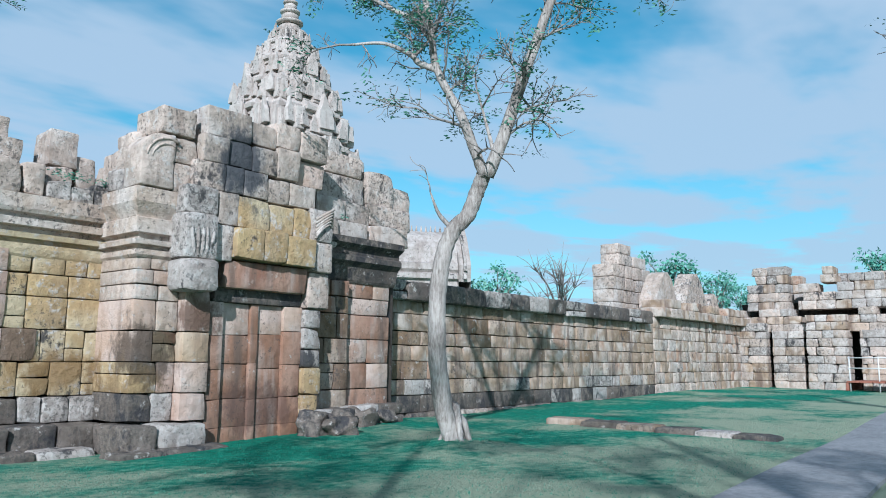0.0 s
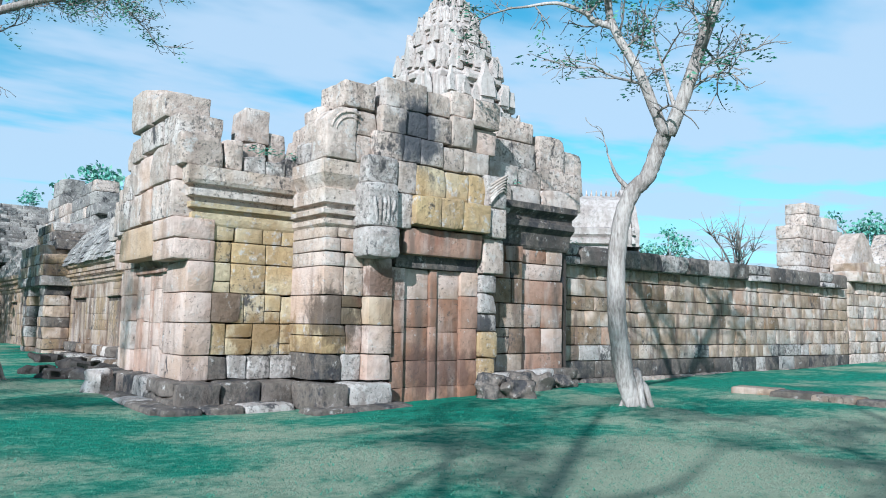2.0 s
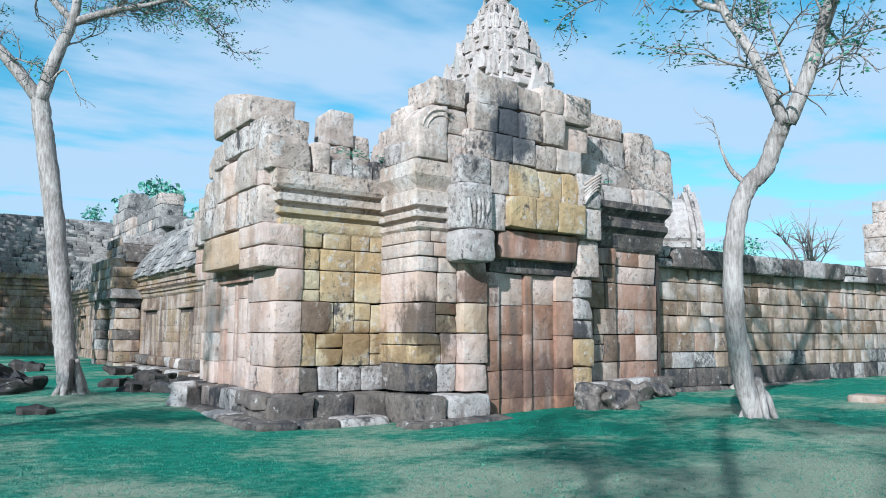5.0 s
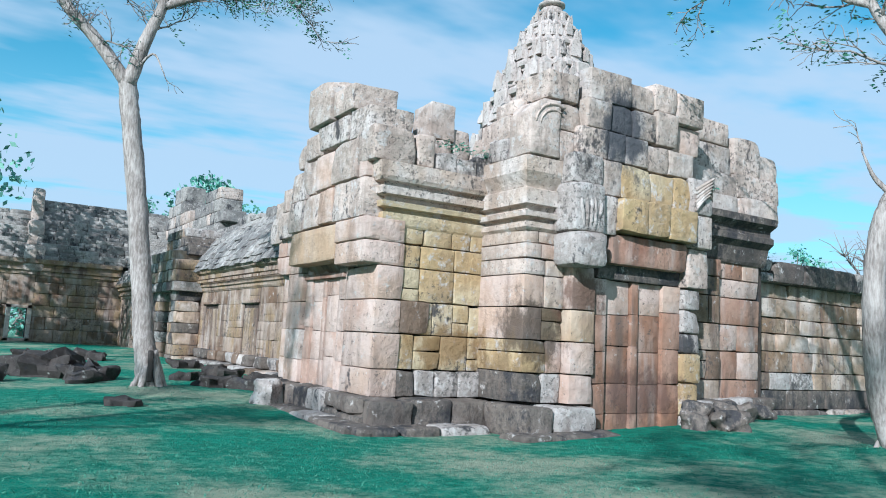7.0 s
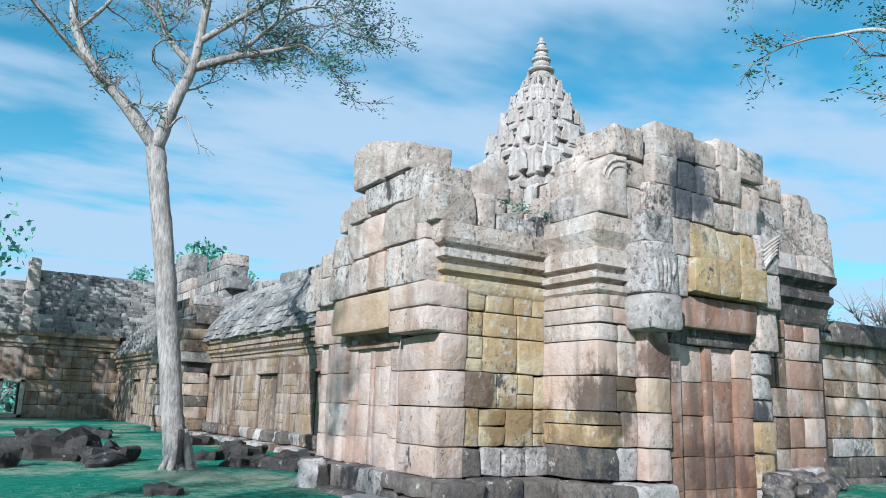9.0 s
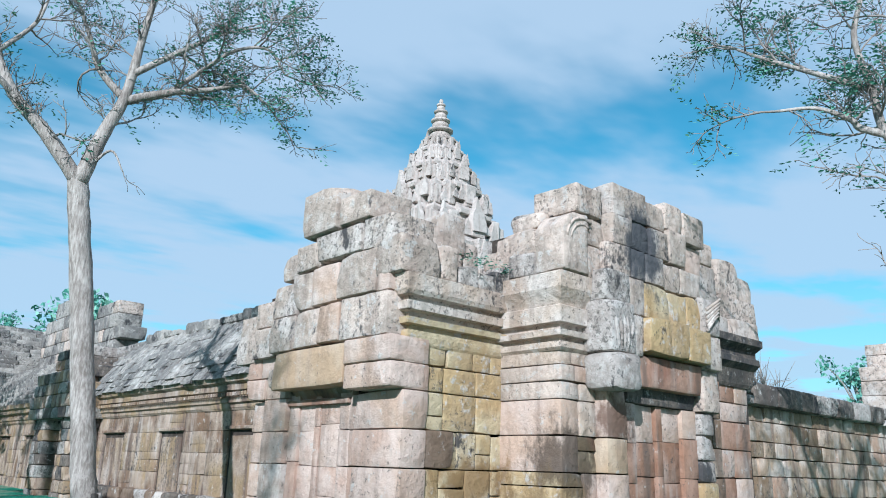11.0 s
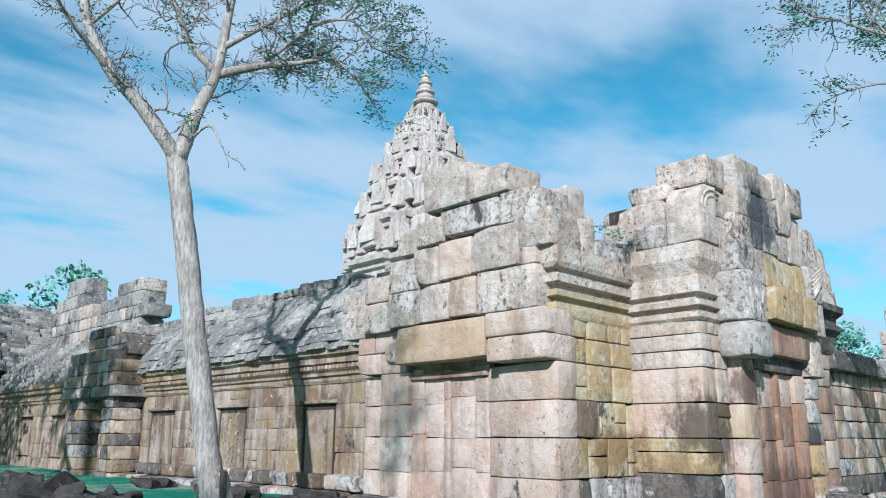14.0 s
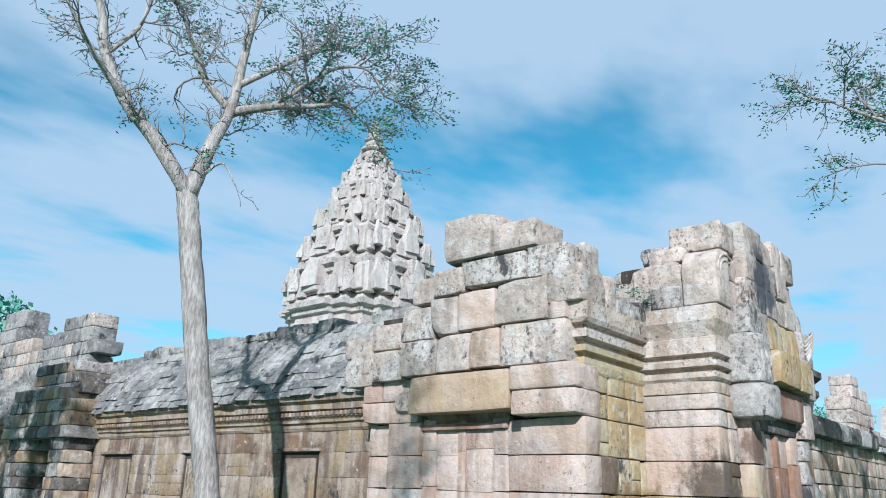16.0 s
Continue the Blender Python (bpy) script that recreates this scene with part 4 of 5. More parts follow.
def tree(name, label, trunk, limbs, seed, leafy=0.5, size=0.075, roots=True, spawn=1.0, reach=1.3, bark=None, hollow=0.0):
    """trunk: (points, r0, r1); limbs: list of (points, r0, r1). Side branches and leaves grow from the limbs."""
    rng = random.Random(seed)
    bark = bark or BARK
    foot = np.array(trunk[0][0])
    t = tagged(empty(name, tuple(foot)), label, "tree")

    def part(kind, v, f, m, text=""):
        return mesh_ob(kind, [np.array(q) - foot for q in v], f, m, t, text)

    part("trunk", *tube(smooth_path(trunk[0], 8), trunk[1], trunk[2], 18, 0.09, 0.4, rng), bark)
    if roots:
        for k in range(6):
            a = k * 1.05 + rng.uniform(-0.2, 0.2)
            o = np.array((math.cos(a), math.sin(a), 0))
            part("root", *tube(smooth_path([foot + o * trunk[1] * 0.1 + (0, 0, rng.uniform(0.45, 0.75)), foot + o * trunk[1] * 0.8 + (0, 0, rng.uniform(0.25, 0.4)), foot + o * trunk[1] * 1.35 + (0, 0, 0.1), foot + o * trunk[1] * rng.uniform(1.8, 2.8) + (0, 0, -0.12)], 4),
                               trunk[1] * 0.42, trunk[1] * 0.16, 8, 0.16, 1.0, rng), bark)
    # No opening is cut: a black slab's colour gives the shade of a split.
    if hollow:
        o = np.array((math.cos(hollow), math.sin(hollow), 0)) * trunk[1] * 0.93
        v, f = rough_box((0.09, 0.09, 0.55), 0.03, 0.02, 6, np.random.RandomState(seed))
        part("hollow", v + foot + o + (0, 0, 0.48), f, ROCK_AND_HOLE, "black slab painting the shade in a trunk split")
    twigs, leaves = Heap(), Heap()
    for pts, r0, r1 in limbs:
        path = smooth_path(pts, 6)
        part("limb", *tube(path, r0, r1, 10, 0.06, 0.9, rng), bark)
        for i in range(5 if r1 > 0.013 else len(path), len(path)):
            if rng.random() < 0.4 * spawn:
                side = np.array((rng.gauss(0, 1), rng.gauss(0, 1), rng.gauss(0.25, 0.5)))
                side /= np.linalg.norm(side)
                w = path[i] - path[i - 1]
                w /= np.linalg.norm(w)
                f = i / len(path)
                branch_out(twigs, leaves, path[i], w * 0.6 + side, reach * rng.uniform(0.6, 1.2), 0.012 + 0.018 * (1 - f), rng, 2 if rng.random() < 0.6 else 1, leafy, size)
        branch_out(twigs, leaves, path[-1], path[-1] - path[-2], reach * (1 if r1 > 0.016 else 0.5), r1, rng, 2 if r1 > 0.016 else 1, leafy if r1 > 0.016 else 0, size)
    tagged(part("twig_mass", twigs.v, twigs.f, TWIG), kind="stuff")
    tagged(part("foliage", leaves.v, leaves.f, LEAF, "sparse feathery green leaves"), kind="stuff")
    return t


tree("tree", "pale forked tree with sparse leaves before the wall",
     ([(9.50, 7.96, -0.1), (9.26, 8.02, 0.6), (9.08, 8.00, 1.6), (9.07, 7.94, 2.6), (9.18, 7.79, 3.25), (9.33, 7.60, 3.52), (9.40, 7.45, 3.92), (9.37, 7.28, 4.2)], 0.17, 0.115),
     [([(9.37, 7.28, 4.12), (9.18, 7.34, 4.5), (9.01, 7.49, 5.08), (8.79, 7.81, 5.85), (8.73, 7.89, 6.54), (8.66, 8.01, 7.35), (8.76, 7.89, 8.0)], 0.095, 0.035),
      ([(9.37, 7.24, 4.12), (9.40, 6.97, 4.66), (9.55, 6.70, 5.58), (9.70, 6.47, 6.36), (9.82, 6.29, 6.97), (9.98, 6.08, 7.5), (10.18, 5.89, 8.3)], 0.115, 0.05),
      ([(8.80, 7.79, 5.82), (8.68, 8.09, 5.98), (8.55, 8.17, 6.1), (8.31, 8.52, 6.3), (8.01, 8.97, 6.3)], 0.06, 0.02),
      ([(8.78, 7.84, 6.5), (8.58, 8.59, 7.0), (8.53, 9.29, 7.5), (8.48, 9.79, 7.9)], 0.05, 0.018),
      ([(9.81, 6.31, 6.95), (9.61, 6.60, 7.25), (9.30, 7.06, 7.42), (8.98, 7.54, 7.62)], 0.06, 0.02),
      ([(9.84, 6.25, 7.0), (10.13, 5.84, 7.38), (10.40, 5.43, 7.2)], 0.05, 0.02),
      ([(9.20, 7.79, 3.3), (9.03, 7.94, 3.55), (8.93, 8.04, 3.9)], 0.05, 0.012),
      ([(9.38, 7.09, 4.4), (9.38, 7.24, 4.9), (9.28, 7.39, 5.6)], 0.04, 0.014)], 11, 0.2, 0.07, reach=0.95, spawn=0.7)

tree("tree", "tall pale tree with bare twigs beside the gallery",
     ([(2.02, 17.1, -0.1), (1.95, 17.22, 0.5), (1.86, 17.39, 1.29), (1.65, 17.82, 3.45), (1.42, 17.98, 5.0), (1.29, 18.05, 5.8)], 0.21, 0.17),
     [([(1.31, 18.01, 5.7), (0.71, 18.22, 6.5), (0.19, 18.4, 7.05), (-0.22, 18.54, 7.84), (-0.35, 18.59, 8.5), (-0.6, 18.8, 9.3)], 0.14, 0.05),
      ([(1.31, 18.01, 5.7), (1.53, 17.93, 6.6), (1.79, 17.84, 7.45), (1.91, 17.8, 8.6), (2.05, 17.76, 9.8)], 0.15, 0.05),
      ([(1.77, 17.86, 7.35), (2.3, 17.65, 7.6), (2.58, 17.5, 7.7), (3.1, 17.25, 7.85), (3.6, 16.95, 8.0), (4.0, 16.75, 7.7)], 0.09, 0.02),
      ([(1.77, 17.86, 7.4), (1.35, 18.1, 7.93), (1.16, 18.3, 8.57), (0.9, 18.4, 9.2)], 0.08, 0.025),
      ([(1.85, 17.8, 7.9), (2.6, 17.6, 8.6), (3.2, 17.35, 9.1), (3.8, 17.1, 9.4)], 0.07, 0.02),
      ([(2.4, 17.6, 7.6), (3.0, 17.3, 8.3), (3.4, 17.0, 8.7), (3.9, 16.7, 8.8), (4.2, 16.5, 8.3)], 0.05, 0.02),
      ([(0.2, 18.4, 7.05), (-0.6, 18.2, 7.6), (-1.3, 18.0, 8.3)], 0.06, 0.02),
      ([(-0.2, 18.5, 7.8), (0.3, 18.6, 8.6), (0.5, 18.8, 9.4)], 0.05, 0.02),
      ([(1.36, 17.98, 5.9), (1.65, 17.7, 6.3), (1.85, 17.5, 5.9)], 0.035, 0.01)], 23, lambda p: 0.24 if p[0] > 2.9 else 0.1, 0.07, reach=1.0, spawn=1.15, hollow=-1.8)

# neighbours whose boughs reach into view or throw their shade over the lawn
tree("tree", "pale tree beside the path with thin leafy boughs",
     ([(17.7, -0.8, -0.1), (17.5, -0.6, 1.8), (17.2, -0.3, 3.8), (16.8, 0.0, 5.3)], 0.26, 0.18),
     [([(16.8, 0.0, 5.2), (15.6, 1.0, 6.4), (14.6, 1.5, 7.1), (13.8, 1.7, 7.2)], 0.1, 0.02),
      ([(16.8, 0.0, 5.2), (17.1, -0.4, 6.8), (16.7, 0.0, 8.4)], 0.14, 0.05),
      ([(15.0, 1.4, 6.7), (14.5, 1.9, 6.7), (13.9, 2.1, 6.5)], 0.05, 0.015)], 5, 0.1, 0.075, reach=0.9, spawn=0.8)
# Stays out of view; added only for the shade it throws on the gallery.
tree("tree", "unseen tall leafy tree added to shade the gallery",
     ([(-5.0, 25.0, -0.1), (-5.0, 25.1, 2.5), (-4.9, 25.0, 5.5)], 0.25, 0.18),
     [([(-4.9, 25.0, 5.4), (-4.2, 25.6, 7.6), (-3.8, 26.0, 9.4)], 0.12, 0.04),
      ([(-4.9, 25.0, 5.4), (-5.8, 25.6, 7.4), (-6.2, 26.5, 9.2)], 0.12, 0.04),
      ([(-4.9, 25.0, 5.4), (-4.8, 26.6, 7.0), (-4.6, 28.2, 8.4), (-4.6, 29.6, 9.4)], 0.12, 0.04),
      ([(-4.9, 25.0, 5.4), (-5.4, 24.0, 7.4), (-5.6, 23.4, 9.0)], 0.12, 0.04)], 41, 0.95, 0.14, reach=1.4, spawn=1.3)
for (x, y), seed in (((-8.0, -3.2), 31), ((-12.2, 4.6), 32), ((-4.4, -5.4), 33)):
    tree("tree", "pale tree on the lawn throwing long shadows",
         ([(x, y, -0.1), (x + 0.1, y + 0.1, 2.0), (x + 0.3, y, 4.2)], 0.26, 0.18),
         [([(x + 0.3, y, 4.1), (x + 1.4, y + 0.6, 6.2), (x + 2.0, y + 1.2, 8.0), (x + 2.2, y + 1.4, 9.2)], 0.13, 0.04),
          ([(x + 0.3, y, 4.1), (x - 0.8, y + 0.4, 6.0), (x - 1.2, y + 0.2, 8.2)], 0.13, 0.04),
          ([(x + 1.4, y + 0.6, 6.2), (x + 0.8, y - 0.8, 7.4), (x + 0.2, y - 1.6, 8.6)], 0.08, 0.03),
          ([(x + 0.9, y + 0.4, 5.2), (x + 1.6, y + 2.0, 6.4), (x + 2.0, y + 3.2, 7.2)], 0.08, 0.02)], seed, 0.3, 0.1, reach=1.5, spawn=1.0)


def far_tree(at, radius, height, seed, label, density=900, leaf=1.0, low=1.3):
    """A distant round-crowned tree: trunk, boughs and many leaf clumps."""
    rng = random.Random(seed)
    at = np.array((*at, 0.0))
    t = tagged(empty("far_tree", tuple(at)), label, "tree")
    mesh_ob("trunk", *tube([(0, 0, -0.2), (0.1, 0, height * 0.35), (0, 0.1, height * 0.7)], radius * 0.09, radius * 0.05, 8), BARK, t)
    twigs, leaves = Heap(), Heap()
    blobs = [np.array((rng.gauss(0, 0.42) * radius, rng.gauss(0, 0.42) * radius, height - radius * rng.uniform(0.15, low))) for _ in range(16)]
    for b in blobs:
        twigs.add(*tube(smooth_path([(0, 0, height * 0.5), b * (0.5, 0.5, 0.85), b], 3), radius * 0.035, radius * 0.01, 5))
        for _ in range(density // 16):
            d = np.array((rng.gauss(0, 1), rng.gauss(0, 1), rng.gauss(0, 0.8)))
            c = b + d / max(0.3, np.linalg.norm(d)) * radius * 0.34 * rng.random() ** 0.5
            s = radius * leaf * rng.uniform(0.04, 0.09)
            u = np.array((rng.gauss(0, 1), rng.gauss(0, 1), rng.gauss(0, 1)))
            u = u / np.linalg.norm(u) * s
            w = np.cross(u, (rng.gauss(0, 1), rng.gauss(0, 1), rng.gauss(0, 1)))
            w = w / max(1e-6, np.linalg.norm(w)) * s * 0.6
            leaves.add([c - u, c + w, c + u, c - w], [(0, 1, 2, 3)])
    tagged(mesh_ob("bough_mass", twigs.v, twigs.f, TWIG, t), kind="stuff")
    if not density:
        for b in blobs:
            for _ in range(9):
                w = b + np.array((rng.gauss(0, 0.3), rng.gauss(0, 0.3), abs(rng.gauss(0.2, 0.3)))) * radius
                twigs.add(*tube([b * (0.9, 0.9, 0.97), (b + w) / 2 + np.array((0, 0, 0.1)), w], radius * 0.012, radius * 0.005, 4))
        mesh_ob("twig_mass", twigs.v, twigs.f, TWIG, t)
        return t
    tagged(mesh_ob("crown", leaves.v, leaves.f, FAR_LEAF, t), kind="stuff")
    return t


far_tree((-6.0, 37.8), 5.8, 15.7, 21, "big leafy tree on the lawn before the far gallery", 5000, 0.42, 2.0)
for spec in (((15.5, 62), 3.4, 12.6, 1), ((11.0, 63), 2.2, 10.4, 2), ((41.5, 30), 1.9, 7.6, 3), ((78.5, 33.3), 3.6, 12.9, 4), ((80, 29.2), 2.6, 10.6, 5), ((81, 26.8), 2.2, 9.8, 6),
             ((2.4, 57), 2.2, 2.7, 8), ((84, 14.3), 3.4, 12.2, 7), ((86, 10.5), 3.2, 11.6, 9)):
    far_tree(*spec, "green leafy tree beyond the ruined walls")
far_tree((44.5, 26.9), 2.4, 7.8, 12, "bare grey tree beyond the wall", 0)


# ---------------------------------------------------------------- path and sunk kerb
def concrete_path():
    v, f = [], []
    xs = np.linspace(-14, 60, 75)
    for x in xs:
        e = 3.0 + 0.072 * (x - 7)
        for y in (e - 1.15 - 0.02 * max(0, x - 9), e):
            z = ground_height(x, y)
            v += [(x, y, z + 0.05), (x, y, z - 0.2)]
    for i in range(len(xs) - 1):
        a = i * 4
        f += [(a, a + 4, a + 6, a + 2), (a + 2, a + 6, a + 7, a + 3), (a + 1, a + 5, a + 4, a)]
    f += [(0, 2, 3, 1), tuple(len(v) - 4 + k for k in (0, 1, 3, 2))]
    return tagged(mesh_ob("path", v, f, CONCRETE, smooth=False), "grey concrete footpath across the lawn", "footpath", kind="structure")


concrete_path()


def old_kerb():
    k = tagged(empty("stone_kerb", (13, 6, 0)), "low row of old sandstone kerb slabs in the grass", "kerb")
    rows = [(13.70, 8.35, 0.9, 12), (13.65, 7.55, 0.85, 5), (13.60, 6.75, 0.8, -4), (13.55, 6.0, 0.75, 3), (13.60, 5.3, 0.7, 0), (13.60, 4.6, 0.75, 2)]
    for i, (x, y, l, a) in enumerate(rows):
        s = stone(k, "slab", (x - 13 + random.uniform(-0.05, 0.05), y - 6, ground_height(x, y) - 0.03 - 0.008 * i), (0.55, l - 0.04, 0.3), (STAINED, DARK, STAINED, DARK, MOTTLED, DARK)[i], 0.035, 0.015, 5, a)
    return k


old_kerb()


# ---------------------------------------------------------------- loose rocks by the gallery
def rocks():
    rng = random.Random(4)
    spots = [(0.75, 20.6, 1.3, 0.65), (1.35, 19.6, 0.8, 0.45), (0.2, 20.9, 0.9, 0.5), (1.1, 18.7, 0.6, 0.35), (-0.75, 18.9, 0.9, 0.4), (-0.5, 21.6, 0.9, 0.4), (-1.3, 22.4, 1.0, 0.45), (-1.45, 17.0, 0.6, 0.4), (1.1, 14.2, 0.42, 0.14), (3.4, 17.7, 0.7, 0.28), (3.95, 17.1, 0.6, 0.3),
             (4.4, 17.9, 0.7, 0.3), (3.3, 19.6, 0.6, 0.25), (4.4, 20.6, 0.7, 0.3), (4.7, 22.5, 0.7, 0.3), (4.6, 25, 0.8, 0.3), (2.6, 28, 1.0, 0.4), (0.9, 27, 1.0, 0.45), (-0.6, 25, 1.1, 0.45)]
    for x, y, s, h in ((3.45, 14.9, 0.5, 0.5), (8.95, 10.68, 0.5, 0.5), (9.35, 10.6, 0.7, 0.35), (9.8, 10.8, 0.5, 0.4), (10.6, 11.2, 0.6, 0.4), (11.5, 11.5, 0.6, 0.35)):
        tagged(stone(None, "rock", (x, y, ground_height(x, y) + h * 0.3), (s, s * 0.8, h), DARK if x > 5 else MOTTLED, 0.15 * s, 0.25 * s, 8, rng.uniform(0, 180)), "mould-spotted fallen block lying against the ruin", "rock", "fallen stones")
    for x, y, s, h in spots:
        r = tagged(stone(None, "rock", (x, y, ground_height(x, y) + h * 0.12), (s, s * rng.uniform(0.6, 1.0), h), ROCK_AND_HOLE, 0.06 * s, 0.3 * s, 7, rng.uniform(0, 180)), "dark weathered fallen stone half buried in grass", "rock", "fallen stones")


rocks()


# ---------------------------------------------------------------- short grass blades
def grass():
    rng = np.random.RandomState(7)
    count = 160000
    x, y = rng.uniform(-2.5, 16, count), rng.uniform(3.2, 20, count)
    d = np.hypot(x + 1, y - 1)
    keep = (rng.rand(count) < np.clip(7.5 / d, 0, 1) ** 1.2) & ~((x > 3.2) & (y > 11.2)) & ~((x > 5.2) & (y > 10.4)) & (y > 3.2 + 0.072 * (x - 7))
    patch = np.sin(x * 1.3 + 0.4) * np.sin(y * 1.1 + 1.2) + 0.5 * np.sin(x * 3.1) * np.sin(y * 2.7)
    keep &= rng.rand(count) < 0.75 - 0.4 * np.clip(patch, 0, 1)
    x, y = x[keep], y[keep]
    z = np.array([ground_height(a, b) for a, b in zip(x, y)]) - 0.01
    a = rng.uniform(0, 6.28, len(x))
    h = rng.uniform(0.012, 0.032, len(x))
    w = rng.uniform(0.006, 0.014, len(x))
    lean = rng.normal(0, 0.03, (len(x), 2))
    v = np.empty((len(x), 3, 3))
    v[:, 0] = np.c_[x - np.cos(a) * w, y - np.sin(a) * w, z]
    v[:, 1] = np.c_[x + np.cos(a) * w, y + np.sin(a) * w, z]
    v[:, 2] = np.c_[x + lean[:, 0], y + lean[:, 1], z + h]
    f = np.arange(len(x) * 3).reshape(-1, 3)
    g = mesh_ob("grass", v.reshape(-1, 3).tolist(), f.tolist(), BLADE, smooth=False)
    return tagged(g, "short pale green grass blades over the lawn", "grass", kind="stuff")


BLADE = leaf_material("grass_blade", (0.008, 0.13, 0.08), (0.06, 0.22, 0.14))
grass()


def tuft(at, seed, size=0.05):
    rng = random.Random(seed)
    heap = Heap()
    for _ in range(9):
        leaf_spray(heap, np.array(at) + (rng.gauss(0, 0.07), rng.gauss(0, 0.05), rng.gauss(0.05, 0.03)), rng, size, 8, 0.07)
    return tagged(mesh_ob("weed", heap.v, heap.f, LEAF), "small green weed rooted between the stones", "plant", "weeds on the ruin", "stuff")


for k, spot in enumerate(((5.25, 12.0, 3.95), (5.6, 12.02, 3.9), (4.9, 12.0, 3.97), (12.6, 12.0, 3.06), (10.2, 11.5, 4.04))):
    tuft(spot, k)


# ---------------------------------------------------------------- gallery porch, farther pavilion and cross gallery
def ruin_stack(name, label, blocks, mat=None, category="ruin"):
    """A free-standing pile of masonry: blocks are (x0, x1, y0, y1, z0, z1)."""
    o = np.array((blocks[0][0], blocks[0][2], 0.0))
    t = tagged(empty(name, tuple(o)), label, category)
    for x0, x1, y0, y1, z0, z1 in blocks:
        c = (np.array((x0 + x1, y0 + y1, z0 + z1)) / 2) - o
        stone(t, "block", tuple(c), (x1 - x0 - 0.01, y1 - y0 - 0.01, z1 - z0 - 0.01), random.choice(mat) if isinstance(mat, tuple) else mat or random.choice((GREY, GREY, WALL, ROOFING)), 0.03, 0.03, 6, random.uniform(-2, 2))
    return t


def pile(x0, x1, y0, y1, z0, heights, long, deep, keep=lambda u, z: True, axis="y"):
    """Courses of blocks along an axis, thinned by keep()."""
    out, z = [], z0
    for h in heights:
        u = (x0 if axis == "y" else y0)
        end = (x1 if axis == "y" else y1)
        while u < end:
            w = min(end - u, long * random.uniform(0.7, 1.4))
            if keep(u + w / 2, z):
                out.append((u, u + w, y0, y0 + deep, z, z + h) if axis == "y" else (x0, x0 + deep, u, u + w, z, z + h))
            u += w
        z += h
    return out


# porch in the middle of the gallery, with its broken top
ruin_stack("gallery_porch", "collapsed gallery porch of stacked sandstone blocks", 
           pile(5.3, 5.9, 29.4, 30.6, -0.3, [0.42, 0.36, 0.4, 0.34, 0.4, 0.36, 0.36, 0.36], 0.55, 0.8, axis="x")
           + pile(5.3, 5.9, 32.2, 33.4, -0.3, [0.42, 0.36, 0.4, 0.34, 0.4, 0.36, 0.36, 0.36], 0.55, 0.8, axis="x")
           + pile(5.1, 5.9, 29.2, 33.6, 2.3, [0.34, 0.4, 0.36, 0.36], 0.6, 1.0, lambda u, z: abs(u - 31.4) < 2.4 - (z - 2.3) * 0.6, axis="x")
           + pile(5.6, 6.4, 29.6, 33.2, 3.6, [0.36, 0.34, 0.32], 0.6, 1.4, lambda u, z: abs(u - 31.6) < 1.9 - (z - 3.6) * 0.6, axis="x"), (ROOFING, GALLERY, WALL, DARK, MOTTLED))
ruin_stack("ruined_upper_wall", "broken upper wall of grey blocks over the gallery",
           pile(8.0, 8.9, 31.5, 46.0, 3.6, [0.5] * 5, 0.72, 1.0, lambda u, z: z < 4.2 or (34.9 - (z - 4) * 0.1 < u < 45), axis="x")
           + pile(8.0, 8.9, 35.0, 39.0, 6.1, [0.55, 0.5], 0.7, 1.0, lambda u, z: (u < 37.3 if z > 6.3 else True), axis="x")
           + pile(8.0, 8.9, 40.0, 45.0, 6.1, [0.6, 0.6, 0.75], 0.9, 1.0, lambda u, z: (41 < u < 44.5 if z > 6.4 else True) and (41.5 < u < 43.5 if z > 7.0 else True), axis="x"), (GREY, ROOFING, ROOFING))


